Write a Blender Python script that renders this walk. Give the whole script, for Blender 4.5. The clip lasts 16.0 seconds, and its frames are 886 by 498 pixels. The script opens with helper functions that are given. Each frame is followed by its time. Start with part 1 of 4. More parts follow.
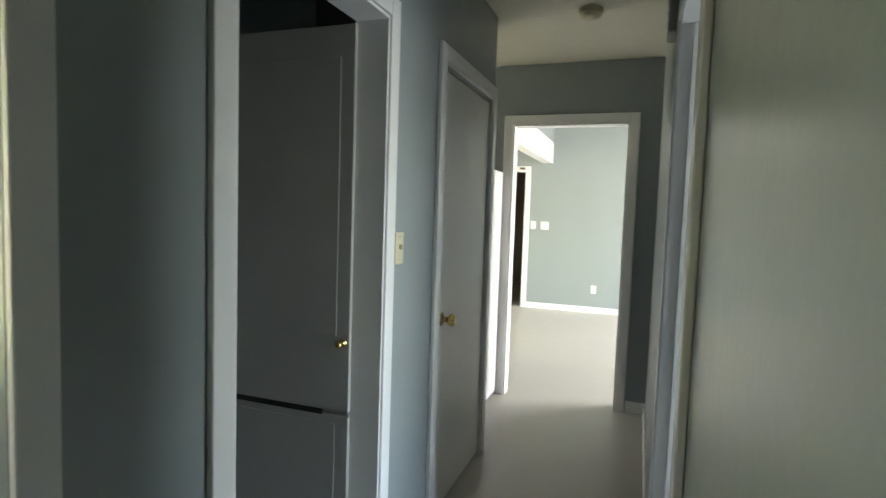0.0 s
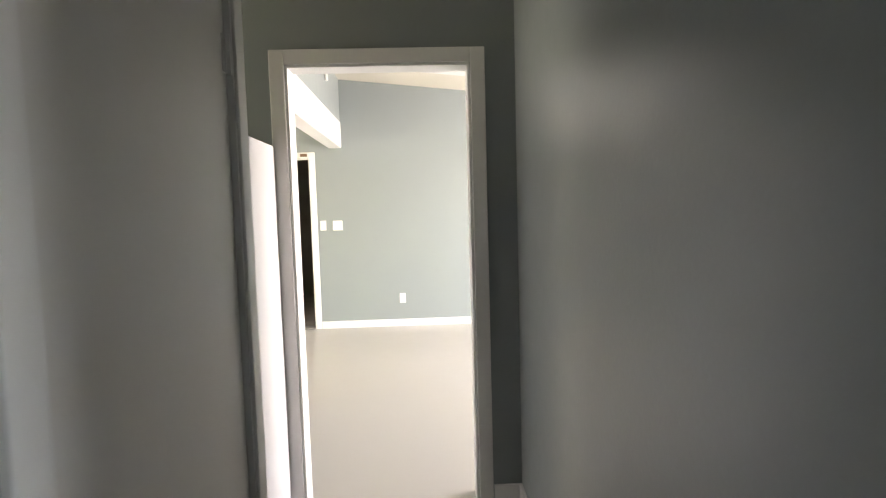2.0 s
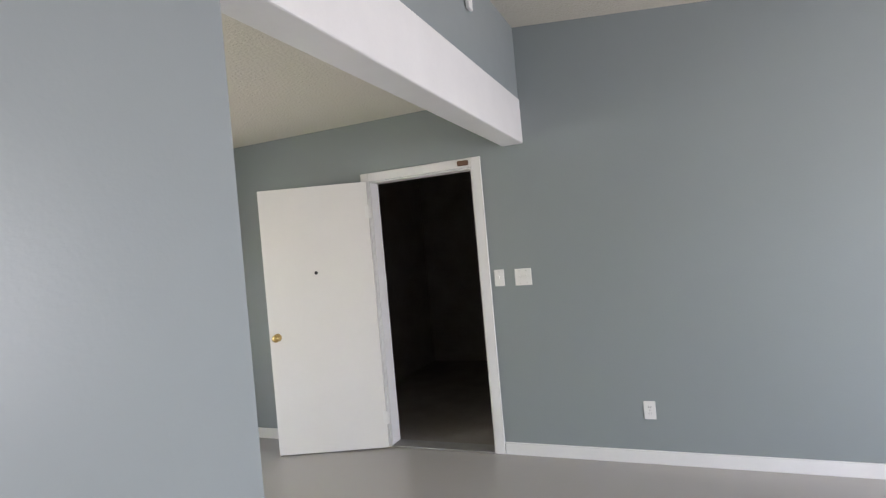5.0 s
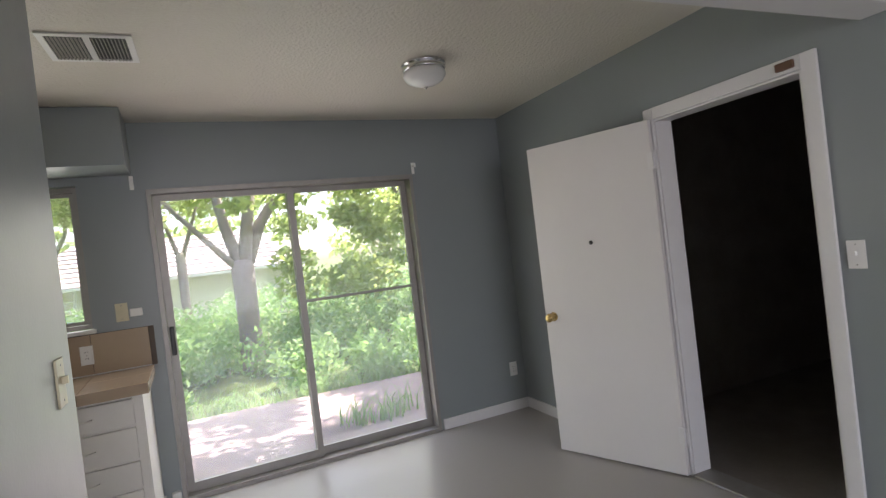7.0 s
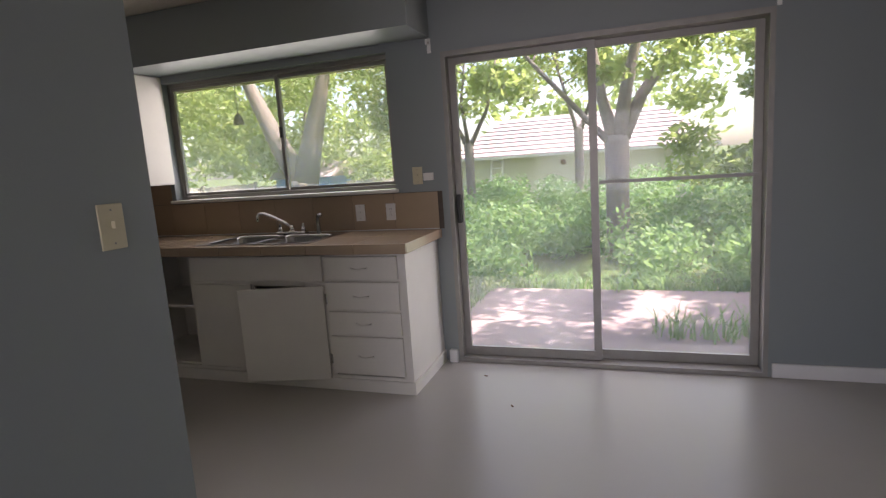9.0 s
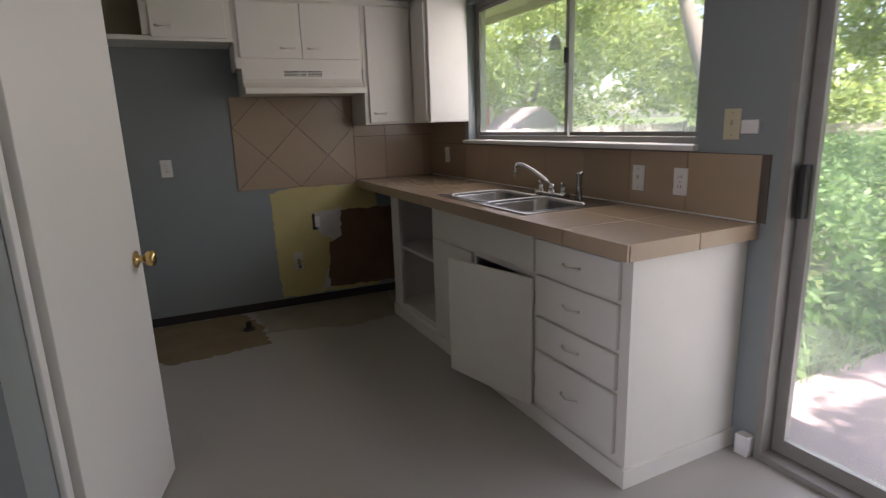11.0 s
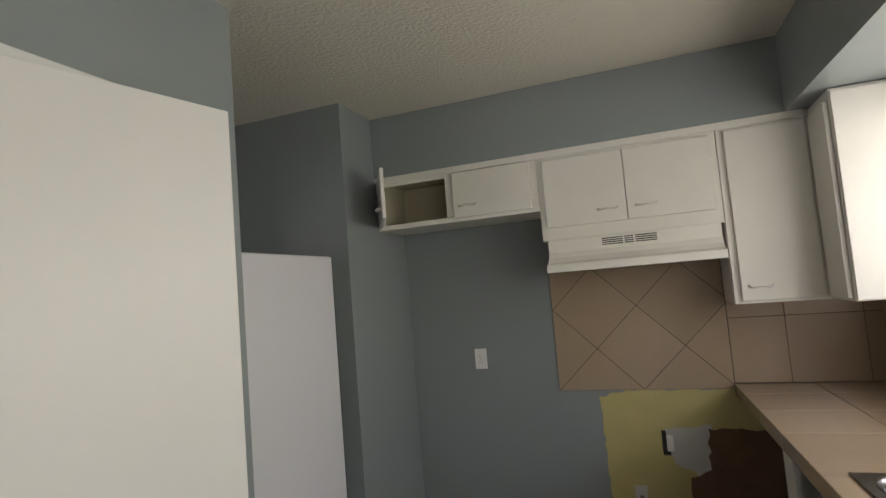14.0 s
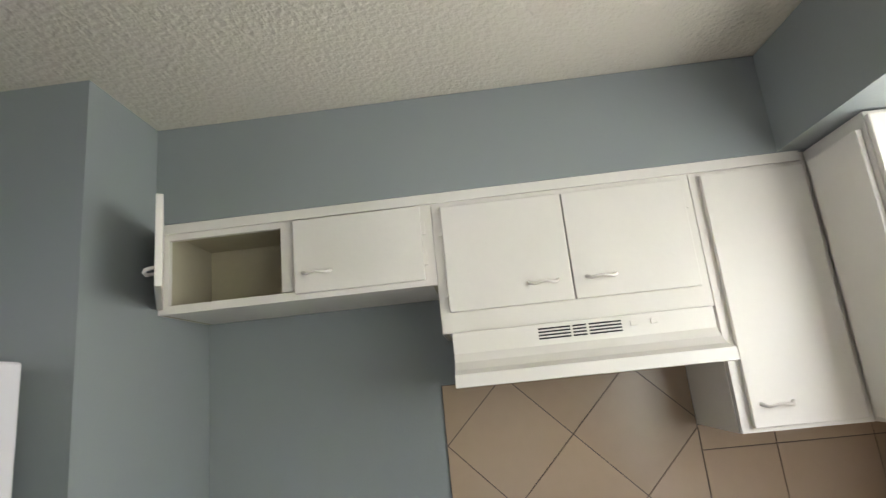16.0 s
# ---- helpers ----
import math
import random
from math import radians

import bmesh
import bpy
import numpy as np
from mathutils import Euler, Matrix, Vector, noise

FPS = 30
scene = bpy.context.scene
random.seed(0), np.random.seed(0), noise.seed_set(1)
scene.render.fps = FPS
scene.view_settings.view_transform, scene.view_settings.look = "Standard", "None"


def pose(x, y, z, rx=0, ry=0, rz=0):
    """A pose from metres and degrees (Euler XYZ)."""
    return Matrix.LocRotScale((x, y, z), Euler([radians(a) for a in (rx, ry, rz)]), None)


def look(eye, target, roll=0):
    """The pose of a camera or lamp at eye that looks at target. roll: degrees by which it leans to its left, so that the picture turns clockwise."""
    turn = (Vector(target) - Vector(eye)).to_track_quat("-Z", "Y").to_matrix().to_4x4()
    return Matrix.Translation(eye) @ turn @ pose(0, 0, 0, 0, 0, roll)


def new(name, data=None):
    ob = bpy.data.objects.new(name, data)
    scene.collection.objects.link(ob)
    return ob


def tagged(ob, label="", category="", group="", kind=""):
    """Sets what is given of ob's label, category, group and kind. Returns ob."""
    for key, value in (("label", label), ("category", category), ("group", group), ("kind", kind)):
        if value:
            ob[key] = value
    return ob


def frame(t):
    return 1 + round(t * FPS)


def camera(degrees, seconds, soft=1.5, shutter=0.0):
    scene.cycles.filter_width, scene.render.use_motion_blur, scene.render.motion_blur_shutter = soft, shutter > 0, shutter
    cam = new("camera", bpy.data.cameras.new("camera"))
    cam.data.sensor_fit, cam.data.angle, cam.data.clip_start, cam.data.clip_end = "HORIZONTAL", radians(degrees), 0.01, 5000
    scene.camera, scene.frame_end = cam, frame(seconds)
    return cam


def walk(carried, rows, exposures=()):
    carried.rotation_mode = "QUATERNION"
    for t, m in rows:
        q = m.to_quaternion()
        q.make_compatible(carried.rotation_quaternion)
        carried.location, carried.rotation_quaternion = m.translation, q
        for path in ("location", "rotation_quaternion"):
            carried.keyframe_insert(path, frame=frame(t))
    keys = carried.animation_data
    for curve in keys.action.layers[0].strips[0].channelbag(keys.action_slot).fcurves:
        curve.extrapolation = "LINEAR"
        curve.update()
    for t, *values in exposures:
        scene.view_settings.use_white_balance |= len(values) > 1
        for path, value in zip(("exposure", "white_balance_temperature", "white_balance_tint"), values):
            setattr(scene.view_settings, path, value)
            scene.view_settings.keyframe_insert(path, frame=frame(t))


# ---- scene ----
cam = camera(78.0, 16.0, soft=1.2, shutter=0.2)

PATH = [
    (0, (0.855, -2.918, 1.395), (0.179, -1.041, 1.257), 1.9),
    (0.5, (0.666, -2.733, 1.383), (0.485, -0.757, 1.136), -0.6),
    (1, (0.59, -2.358, 1.385), (0.637, -0.368, 1.188), -0.3),
    (1.5, (0.53, -1.886, 1.391), (0.582, 0.105, 1.21), -0.1),
    (2, (0.504, -1.36, 1.406), (0.582, 0.633, 1.256), -1.6),
    (2.5, (0.529, -0.828, 1.426), (0.503, 1.168, 1.3), -1.3),
    (3, (0.494, -0.276, 1.438), (0.374, 1.718, 1.339), -1.0),
    (3.5, (0.493, 0.255, 1.413), (0.29, 2.243, 1.324), -1.1),
    (3.7, (0.516, 0.419, 1.41), (0.248, 2.399, 1.328), -1.4),
    (5.8, (0.476, 2.109, 1.518), (-0.71, 3.716, 1.61), -7.1),
    (6, (0.538, 2.228, 1.522), (-0.767, 3.739, 1.638), -7.3),
    (6.5, (0.683, 2.471, 1.53), (-0.958, 3.611, 1.621), -6.7),
    (7, (0.718, 2.781, 1.474), (-1.118, 3.573, 1.456), -6.8),
    (7.5, (0.748, 3.042, 1.411), (-1.196, 3.502, 1.302), -6.3),
    (8, (0.731, 3.316, 1.402), (-1.253, 3.341, 1.149), -4.3),
    (8.5, (0.475, 3.537, 1.371), (-1.468, 3.18, 1.059), -4.0),
    (9, (0.131, 3.686, 1.352), (-1.718, 2.989, 1.045), -3.9),
    (9.5, (-0.21, 3.768, 1.356), (-1.93, 2.793, 1.06), -3.2),
    (10, (-0.625, 3.745, 1.334), (-2.152, 2.488, 1.039), -2.8),
    (12.3, (-2.045, 3.702, 1.319), (-2.032, 1.78, 0.766), -2.9),
    (12.5, (-2.099, 3.64, 1.324), (-2.065, 1.718, 0.772), -2.8),
    (13, (-2.199, 3.33, 1.397), (-2.043, 1.361, 1.086), -2.4),
    (13.5, (-2.182, 3.017, 1.447), (-1.814, 1.052, 1.367), -3.7),
    (14, (-2.22, 2.66, 1.5), (-1.522, 0.792, 1.65), -4.7),
    (14.5, (-2.102, 2.308, 1.531), (-1.384, 0.467, 1.843), -5.2),
    (15, (-2.008, 2.003, 1.563), (-1.26, 0.215, 2.055), -3.0),
    (15.5, (-1.914, 1.729, 1.575), (-1.448, -0.147, 2.087), -4.7),
    (16, (-1.841, 1.615, 1.571), (-1.75, -0.33, 2.028), -5.9),
]
EXPOSURES = [(0.0, 4.8, 7600, 9), (0.5, 4.85, 7200, 11), (1.5, 4.9, 7900, 14), (2.5, 4.5, 8100, 23), (3.5, 3.6, 7500, 22), (6.0, 3.1, 6700, 21), (7.0, 2.4, 6800, 24), (8.0, 2.05, 6700, 26), (9.0, 1.92, 6900, 31), (10.0, 1.85, 6900, 32), (12.5, 2.7, 6400, 25), (13.0, 2.65, 6500, 28), (14.0, 2.75, 6900, 23), (15.0, 3.35, 6850, 21), (16.0, 3.8, 6500, 21)]
walk(cam, [(t, look(eye, target, roll)) for t, eye, target, roll in PATH], EXPOSURES)

# ---- daylight ----
world = bpy.data.worlds.new("sky")
scene.world = world
world.use_nodes = True
wn = world.node_tree
sky = wn.nodes.new("ShaderNodeTexSky")
sky.sky_type, sky.sun_disc = "NISHITA", False
sky.sun_elevation, sky.sun_rotation = radians(60.6), radians(-10.2)
sky.air_density, sky.dust_density = 1.0, 2.0
wn.links.new(sky.outputs["Color"], wn.nodes["Background"].inputs["Color"])
wn.nodes["Background"].inputs["Strength"].default_value = 0.15
sun = new("sun", bpy.data.lights.new("sun", "SUN"))
sun.data.energy, sun.data.angle, sun.data.color = 5.0, radians(0.6), (1.0, 0.95, 0.86)
sun.matrix_world = look((-0.9, 5, 9), (0, 0, 0))


def window_light(name, eye, target, w, h, power, color=(0.86, 0.93, 1.0)):
    """Skylight that enters through an opening."""
    lamp = new(name, bpy.data.lights.new(name, "AREA"))
    lamp.data.shape, lamp.data.size, lamp.data.size_y = "RECTANGLE", w, h
    lamp.data.energy, lamp.data.color = power, color
    lamp.matrix_world = look(eye, target)
    return lamp


window_light("slider_daylight", (-3.30, 3.40, 1.05), (0, 3.40, 0.75), 1.7, 1.95, 2.3, (0.97, 1.0, 0.98))
window_light("kitchen_daylight", (-3.31, 1.14, 1.65), (0, 1.14, 1.25), 1.8, 0.85, 2.2, (0.97, 1.0, 0.98))
window_light("living_daylight", (4.23, 3.2, 1.35), (0, 3.2, 1.1), 2.3, 1.5, 16, (0.88, 0.93, 1.0))
window_light("bedroom_daylight", (3.63, -1.4, 1.4), (0, -1.4, 1.2), 1.4, 1.2, 2.4, (0.66, 0.82, 1.0))
# Unseen landing window, placed where the lit right hall wall implies it.
window_light("landing_daylight", (-1.58, -3.25, 1.4), (0.95, -2.75, 1.2), 1.0, 1.2, 0.5, (1.0, 0.96, 0.88))


# ---- materials ----
def material(name, color, rough=0.5, metal=0.0, spots=0.0, scale=6.0, bump=0.0, bump_scale=200.0, dist=0.002, random_tint=0.0, island=0.0, dark=None):
    m = bpy.data.materials.new(name)
    m.use_nodes = True
    nt = m.node_tree
    b = nt.nodes["Principled BSDF"]
    b.inputs["Base Color"].default_value = (*color, 1)
    b.inputs["Roughness"].default_value = rough
    b.inputs["Metallic"].default_value = metal
    geo = nt.nodes.new("ShaderNodeNewGeometry")
    if spots:
        n1 = nt.nodes.new("ShaderNodeTexNoise")
        n1.inputs["Scale"].default_value, n1.inputs["Detail"].default_value = scale, 3
        n2 = nt.nodes.new("ShaderNodeTexNoise")
        n2.inputs["Scale"].default_value, n2.inputs["Detail"].default_value = scale * 9, 4
        mul = nt.nodes.new("ShaderNodeMath")
        mul.operation = "MULTIPLY_ADD"
        mul.inputs[1].default_value = 0.4
        nt.links.new(geo.outputs["Position"], n1.inputs["Vector"])
        nt.links.new(geo.outputs["Position"], n2.inputs["Vector"])
        nt.links.new(n2.outputs["Fac"], mul.inputs[0])
        nt.links.new(n1.outputs["Fac"], mul.inputs[2])
        span = nt.nodes.new("ShaderNodeMapRange")
        span.inputs["From Min"].default_value, span.inputs["From Max"].default_value = 0.25, 1.25
        span.inputs["To Min"].default_value, span.inputs["To Max"].default_value = 0.02, 0.98
        ramp = nt.nodes.new("ShaderNodeValToRGB")
        nt.links.new(mul.outputs[0], span.inputs["Value"])
        d = dark or tuple(c * (1 - spots) for c in color)
        ramp.color_ramp.elements[0].color = (*d, 1)
        ramp.color_ramp.elements[1].color = (*(min(1, c * (1 + spots * 0.35)) for c in color), 1)
        nt.links.new(span.outputs["Result"], ramp.inputs["Fac"])
        out = ramp.outputs["Color"]
        rr = nt.nodes.new("ShaderNodeMapRange")
        rr.inputs["To Min"].default_value, rr.inputs["To Max"].default_value = max(0.02, rough - 0.05), min(1, rough + 0.05)
        nt.links.new(n2.outputs["Fac"], rr.inputs["Value"])
        nt.links.new(rr.outputs["Result"], b.inputs["Roughness"])
    else:
        rgb = nt.nodes.new("ShaderNodeRGB")
        rgb.outputs[0].default_value = (*color, 1)
        out = rgb.outputs[0]
    if random_tint or island:
        hsv = nt.nodes.new("ShaderNodeHueSaturation")
        mr = nt.nodes.new("ShaderNodeMapRange")
        amount = random_tint or island
        mr.inputs["To Min"].default_value, mr.inputs["To Max"].default_value = 1 - amount, 1 + amount
        if island:
            nt.links.new(geo.outputs["Random Per Island"], mr.inputs["Value"])
        else:
            info = nt.nodes.new("ShaderNodeObjectInfo")
            nt.links.new(info.outputs["Random"], mr.inputs["Value"])
        nt.links.new(mr.outputs["Result"], hsv.inputs["Value"])
        nt.links.new(out, hsv.inputs["Color"])
        out = hsv.outputs["Color"]
    nt.links.new(out, b.inputs["Base Color"])
    if bump:
        nb = nt.nodes.new("ShaderNodeTexNoise")
        nb.inputs["Scale"].default_value, nb.inputs["Detail"].default_value = bump_scale, 3
        nt.links.new(geo.outputs["Position"], nb.inputs["Vector"])
        bp = nt.nodes.new("ShaderNodeBump")
        bp.inputs["Strength"].default_value, bp.inputs["Distance"].default_value = bump, dist
        nt.links.new(nb.outputs["Fac"], bp.inputs["Height"])
        nt.links.new(bp.outputs["Normal"], b.inputs["Normal"])
    return m


M_WALL = material("blue_grey_wall_paint", (0.255, 0.285, 0.285), 0.36, spots=0.05, scale=1.2, bump=0.14, bump_scale=90, dist=0.003)
M_SHEEN = material("blue_grey_semi_gloss_paint", (0.255, 0.285, 0.285), 0.31, spots=0.06, scale=1.5, bump=0.16, bump_scale=70, dist=0.003)
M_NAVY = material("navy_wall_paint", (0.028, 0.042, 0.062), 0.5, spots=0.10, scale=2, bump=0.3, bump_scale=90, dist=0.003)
M_CEIL = material("textured_ceiling_paint", (0.66, 0.62, 0.53), 0.45, spots=0.03, scale=2, bump=0.75, bump_scale=55, dist=0.011)
# Bathroom door only: darker and greyer than the other leaves.
M_GREYDOOR = material("grey_door", (0.40, 0.39, 0.365), 0.45, spots=0.12, scale=3, bump=0.15, bump_scale=70)
M_TRIM = material("white_trim_paint", (0.76, 0.75, 0.73), 0.38, spots=0.08, scale=5, bump=0.12, bump_scale=60)
M_DOOR = material("white_door_paint", (0.72, 0.70, 0.67), 0.42, spots=0.05, scale=3, bump=0.15, bump_scale=70)
M_CAB = material("cream_white_cabinet_paint", (0.76, 0.73, 0.67), 0.40, spots=0.07, scale=6, bump=0.2, bump_scale=50)
M_CABIN = material("bare_cabinet_inside", (0.50, 0.46, 0.33), 0.65, spots=0.15, scale=6)
M_FLOOR = material("grey_vinyl_floor", (0.39, 0.37, 0.34), 0.31, spots=0.07, scale=0.8, bump=0.08, bump_scale=14, dist=0.004)
M_DIRTY = material("bare_stained_floor", (0.26, 0.20, 0.11), 0.6, spots=0.5, scale=5, bump=0.3, bump_scale=60)
M_TILE = material("brown_ceramic_tile", (0.41, 0.305, 0.21), 0.19, spots=0.12, scale=3, bump=0.1, bump_scale=40, random_tint=0.07)
M_GROUT = material("grout", (0.12, 0.095, 0.075), 0.85, spots=0.2, scale=20)
M_STEEL = material("brushed_steel", (0.44, 0.435, 0.42), 0.24, 1.0, spots=0.08, scale=12)
M_CHROME = material("chrome", (0.75, 0.75, 0.74), 0.10, 1.0)
M_BRASS = material("brass", (0.72, 0.52, 0.22), 0.18, 1.0, spots=0.1, scale=30)
M_ALU = material("weathered_aluminium", (0.34, 0.325, 0.30), 0.45, 0.5, spots=0.2, scale=14)
M_FRIDGE = material("white_enamel", (0.67, 0.66, 0.68), 0.33, spots=0.03, scale=4, bump=0.1, bump_scale=160)
M_RUBBER = material("dark_gasket", (0.05, 0.05, 0.05), 0.7)
M_PLATE = material("white_plastic", (0.78, 0.77, 0.74), 0.35)
M_IVORY = material("ivory_plastic", (0.62, 0.56, 0.38), 0.38, spots=0.08, scale=20)
M_BLACK = material("black_plastic", (0.02, 0.02, 0.02), 0.4)
M_DARKROOM = material("unlit_garage_board", (0.34, 0.31, 0.27), 0.9, spots=0.35, scale=4)
M_CONCRETE = material("patio_concrete", (0.35, 0.265, 0.265), 0.85, spots=0.25, scale=2.5, bump=0.4, bump_scale=40)
M_YELLOW = material("old_yellow_paint", (0.55, 0.47, 0.20), 0.55, spots=0.18, scale=8, bump=0.2, bump_scale=50)
M_BROWN = material("exposed_brown_panel", (0.185, 0.10, 0.058), 0.7, spots=0.5, scale=9, bump=0.3, bump_scale=60)
M_PATCH = material("white_plaster_patch", (0.55, 0.54, 0.52), 0.7, spots=0.15, scale=12)
M_BARK = material("tree_bark", (0.27, 0.225, 0.20), 0.9, spots=0.4, scale=14, bump=0.9, bump_scale=30, dist=0.02)
M_LEAF = material("tree_leaf", (0.15, 0.215, 0.07), 0.5, island=0.45)
M_WEED = material("weed_leaf", (0.13, 0.235, 0.09), 0.55, island=0.4)
M_GROUND = material("grassy_ground", (0.10, 0.14, 0.045), 0.95, spots=0.4, scale=3, bump=0.8, bump_scale=30, dist=0.03)
M_STUCCO = material("pale_house_siding", (0.62, 0.61, 0.50), 0.85, spots=0.1, scale=2)
M_SHINGLE = material("grey_pink_shingle", (0.37, 0.31, 0.31), 0.9, spots=0.2, scale=6, random_tint=0.12)
M_FENCE = material("pale_fence_board", (0.55, 0.50, 0.45), 0.85, spots=0.2, scale=6, random_tint=0.12)
M_EAVE = material("cream_eave_board", (0.58, 0.50, 0.34), 0.7, spots=0.12, scale=4)
M_BLUE = material("blue_paint", (0.10, 0.25, 0.50), 0.5)
M_RED = material("faded_red_metal", (0.45, 0.10, 0.10), 0.6, spots=0.15, scale=5)
M_ORANGE = material("orange_board", (0.60, 0.30, 0.12), 0.7, spots=0.15, scale=5)
for leaf, through_color in ((M_LEAF, (0.50, 0.62, 0.20, 1)), (M_WEED, (0.34, 0.54, 0.20, 1))):
    nt = leaf.node_tree
    thin = nt.nodes.new("ShaderNodeBsdfTranslucent")
    thin.inputs["Color"].default_value = through_color
    blend = nt.nodes.new("ShaderNodeMixShader")
    blend.inputs["Fac"].default_value = 0.45
    nt.links.new(nt.nodes["Principled BSDF"].outputs[0], blend.inputs[1])
    nt.links.new(thin.outputs[0], blend.inputs[2])
    nt.links.new(blend.outputs[0], nt.nodes["Material Output"].inputs["Surface"])


def glass(name, gloss, veil_low=0.06, veil_high=0.16):
    m = bpy.data.materials.new(name)
    m.use_nodes = True
    nt = m.node_tree
    nt.nodes.clear()
    o = nt.nodes.new("ShaderNodeOutputMaterial")
    mix = nt.nodes.new("ShaderNodeMixShader")
    tr = nt.nodes.new("ShaderNodeBsdfTransparent")
    tr.inputs["Color"].default_value = (0.93, 0.95, 0.94, 1)
    gl = nt.nodes.new("ShaderNodeBsdfGlossy")
    gl.inputs["Roughness"].default_value = 0.02
    mix.inputs["Fac"].default_value = gloss
    nt.links.new(tr.outputs[0], mix.inputs[1])
    nt.links.new(gl.outputs[0], mix.inputs[2])
    # Milky veil mixed into the panes: outdoor haze and lens glare, besides dust.
    veil = nt.nodes.new("ShaderNodeBsdfTranslucent")
    veil.inputs["Color"].default_value = (0.85, 0.85, 0.82, 1)
    film = nt.nodes.new("ShaderNodeTexNoise")
    film.inputs["Scale"].default_value, film.inputs["Detail"].default_value = 2.2, 6
    amount = nt.nodes.new("ShaderNodeMapRange")
    amount.inputs["From Min"].default_value, amount.inputs["From Max"].default_value = 0.35, 0.75
    amount.inputs["To Min"].default_value, amount.inputs["To Max"].default_value = veil_low, veil_high
    dirty = nt.nodes.new("ShaderNodeMixShader")
    nt.links.new(film.outputs["Fac"], amount.inputs["Value"])
    nt.links.new(amount.outputs["Result"], dirty.inputs["Fac"])
    nt.links.new(mix.outputs[0], dirty.inputs[1])
    nt.links.new(veil.outputs[0], dirty.inputs[2])
    nt.links.new(dirty.outputs[0], o.inputs["Surface"])
    return m


M_GLASS = glass("window_glass", 0.014)
# Kitchen panes carry a stronger painted haze.
M_VEILED = glass("veiled_window_glass", 0.014, 0.13, 0.26)
M_OPAL = material("frosted_glass", (0.80, 0.80, 0.78), 0.25)


# ---- mesh helpers ----
def bx(bm, x0, x1, y0, y1, z0, z1):
    """A box between the given coordinates, added to bm."""
    v = [bm.verts.new((x, y, z)) for x in sorted((x0, x1)) for y in sorted((y0, y1)) for z in sorted((z0, z1))]
    for f in ((0, 1, 3, 2), (4, 6, 7, 5), (0, 4, 5, 1), (2, 3, 7, 6), (0, 2, 6, 4), (1, 5, 7, 3)):
        bm.faces.new([v[k] for k in f])
    return v


def box(*c, bevel=0.0):
    bm = bmesh.new()
    bx(bm, *c)
    if bevel:
        bmesh.ops.bevel(bm, geom=bm.edges[:], offset=bevel, segments=2, profile=0.5, affect="EDGES")
    return bm


def boxes(*cs):
    bm = bmesh.new()
    for c in cs:
        bx(bm, *c)
    return bm


def lathe(points, axis="z", n=20, at=(0, 0, 0)):
    """A turned body from (radius, height) pairs along an axis."""
    bm = bmesh.new()
    rings = []
    for r, h in points:
        ring = []
        for k in range(n):
            a = 2 * math.pi * k / n
            p = (r * math.cos(a), r * math.sin(a), h)
            if axis == "x":
                p = (h, p[0], p[1])
            elif axis == "y":
                p = (p[1], h, p[0])
            ring.append(bm.verts.new(Vector(p) + Vector(at)))
        rings.append(ring)
    for a, b in zip(rings, rings[1:]):
        for k in range(n):
            bm.faces.new((a[k], a[(k + 1) % n], b[(k + 1) % n], b[k]))
    bm.faces.new(rings[0][::-1])
    bm.faces.new(rings[-1])
    bmesh.ops.recalc_face_normals(bm, faces=bm.faces)
    return bm


def tube(points, radii, n=10):
    """A round bar along points; radii is one number or one for each point."""
    bm = bmesh.new()
    pts = [Vector(p) for p in points]
    if not hasattr(radii, "__len__"):
        radii = [radii] * len(pts)
    rings = []
    for k, p in enumerate(pts):
        d = (pts[min(k + 1, len(pts) - 1)] - pts[max(k - 1, 0)]).normalized()
        s = d.orthogonal().normalized() if k == 0 else (s - d * s.dot(d)).normalized()
        u = d.cross(s)
        rings.append([bm.verts.new(p + radii[k] * (math.cos(2 * math.pi * j / n) * s + math.sin(2 * math.pi * j / n) * u)) for j in range(n)])
    for a, b in zip(rings, rings[1:]):
        for j in range(n):
            bm.faces.new((a[j], a[(j + 1) % n], b[(j + 1) % n], b[j]))
    bm.faces.new(rings[0][::-1])
    bm.faces.new(rings[-1])
    bmesh.ops.recalc_face_normals(bm, faces=bm.faces)
    return bm


def mesh_object(name, bm, mat, smooth=False):
    me = bpy.data.meshes.new(name)
    bm.to_mesh(me)
    bm.free()
    me.materials.append(mat)
    if smooth:
        for p in me.polygons:
            p.use_smooth = True
    return new(name, me)


def part(name, bm, mat, parent, label="", smooth=False):
    ob = mesh_object(name, bm, mat, smooth)
    ob.parent = parent
    return tagged(ob, label)


def thing(name, label, category, at=(0, 0, 0), turn=0.0, group=""):
    """An empty at the thing's base; its parts are built in its own coordinates."""
    ob = new(name)
    ob.matrix_basis = pose(*at, 0, 0, turn)
    return tagged(ob, label, category, group)


def setting(name, bm, mat, label):
    return tagged(mesh_object(name, bm, mat), label, name.split("_")[0], kind="structure")


# ---- structure ----
H, T = 2.49, 0.11
XL, XR, YE, YF, XW, YB = 0.035, 0.95, 1.15, 5.175, -3.28, -0.41
G = 0.002
floor = setting("floor", box(-3.50, 4.3, -4.3, 5.18, -0.12, 0.0), M_FLOOR, "worn grey-beige sheet vinyl floor with a soft shine")
setting("ceiling", boxes((-3.43, -0.50, -0.55, 5.3, H, H + 0.12), (-0.50, -0.40, -0.55, YE + 0.06, H, H + 0.12), (-1.75, -0.40, -4.3, -0.551, H, H + 0.12), (-0.40, 4.3, -4.3, YE + 0.06, H + G, H + 0.12)), M_CEIL, "textured off-white ceiling of the kitchen, dining area and hall")


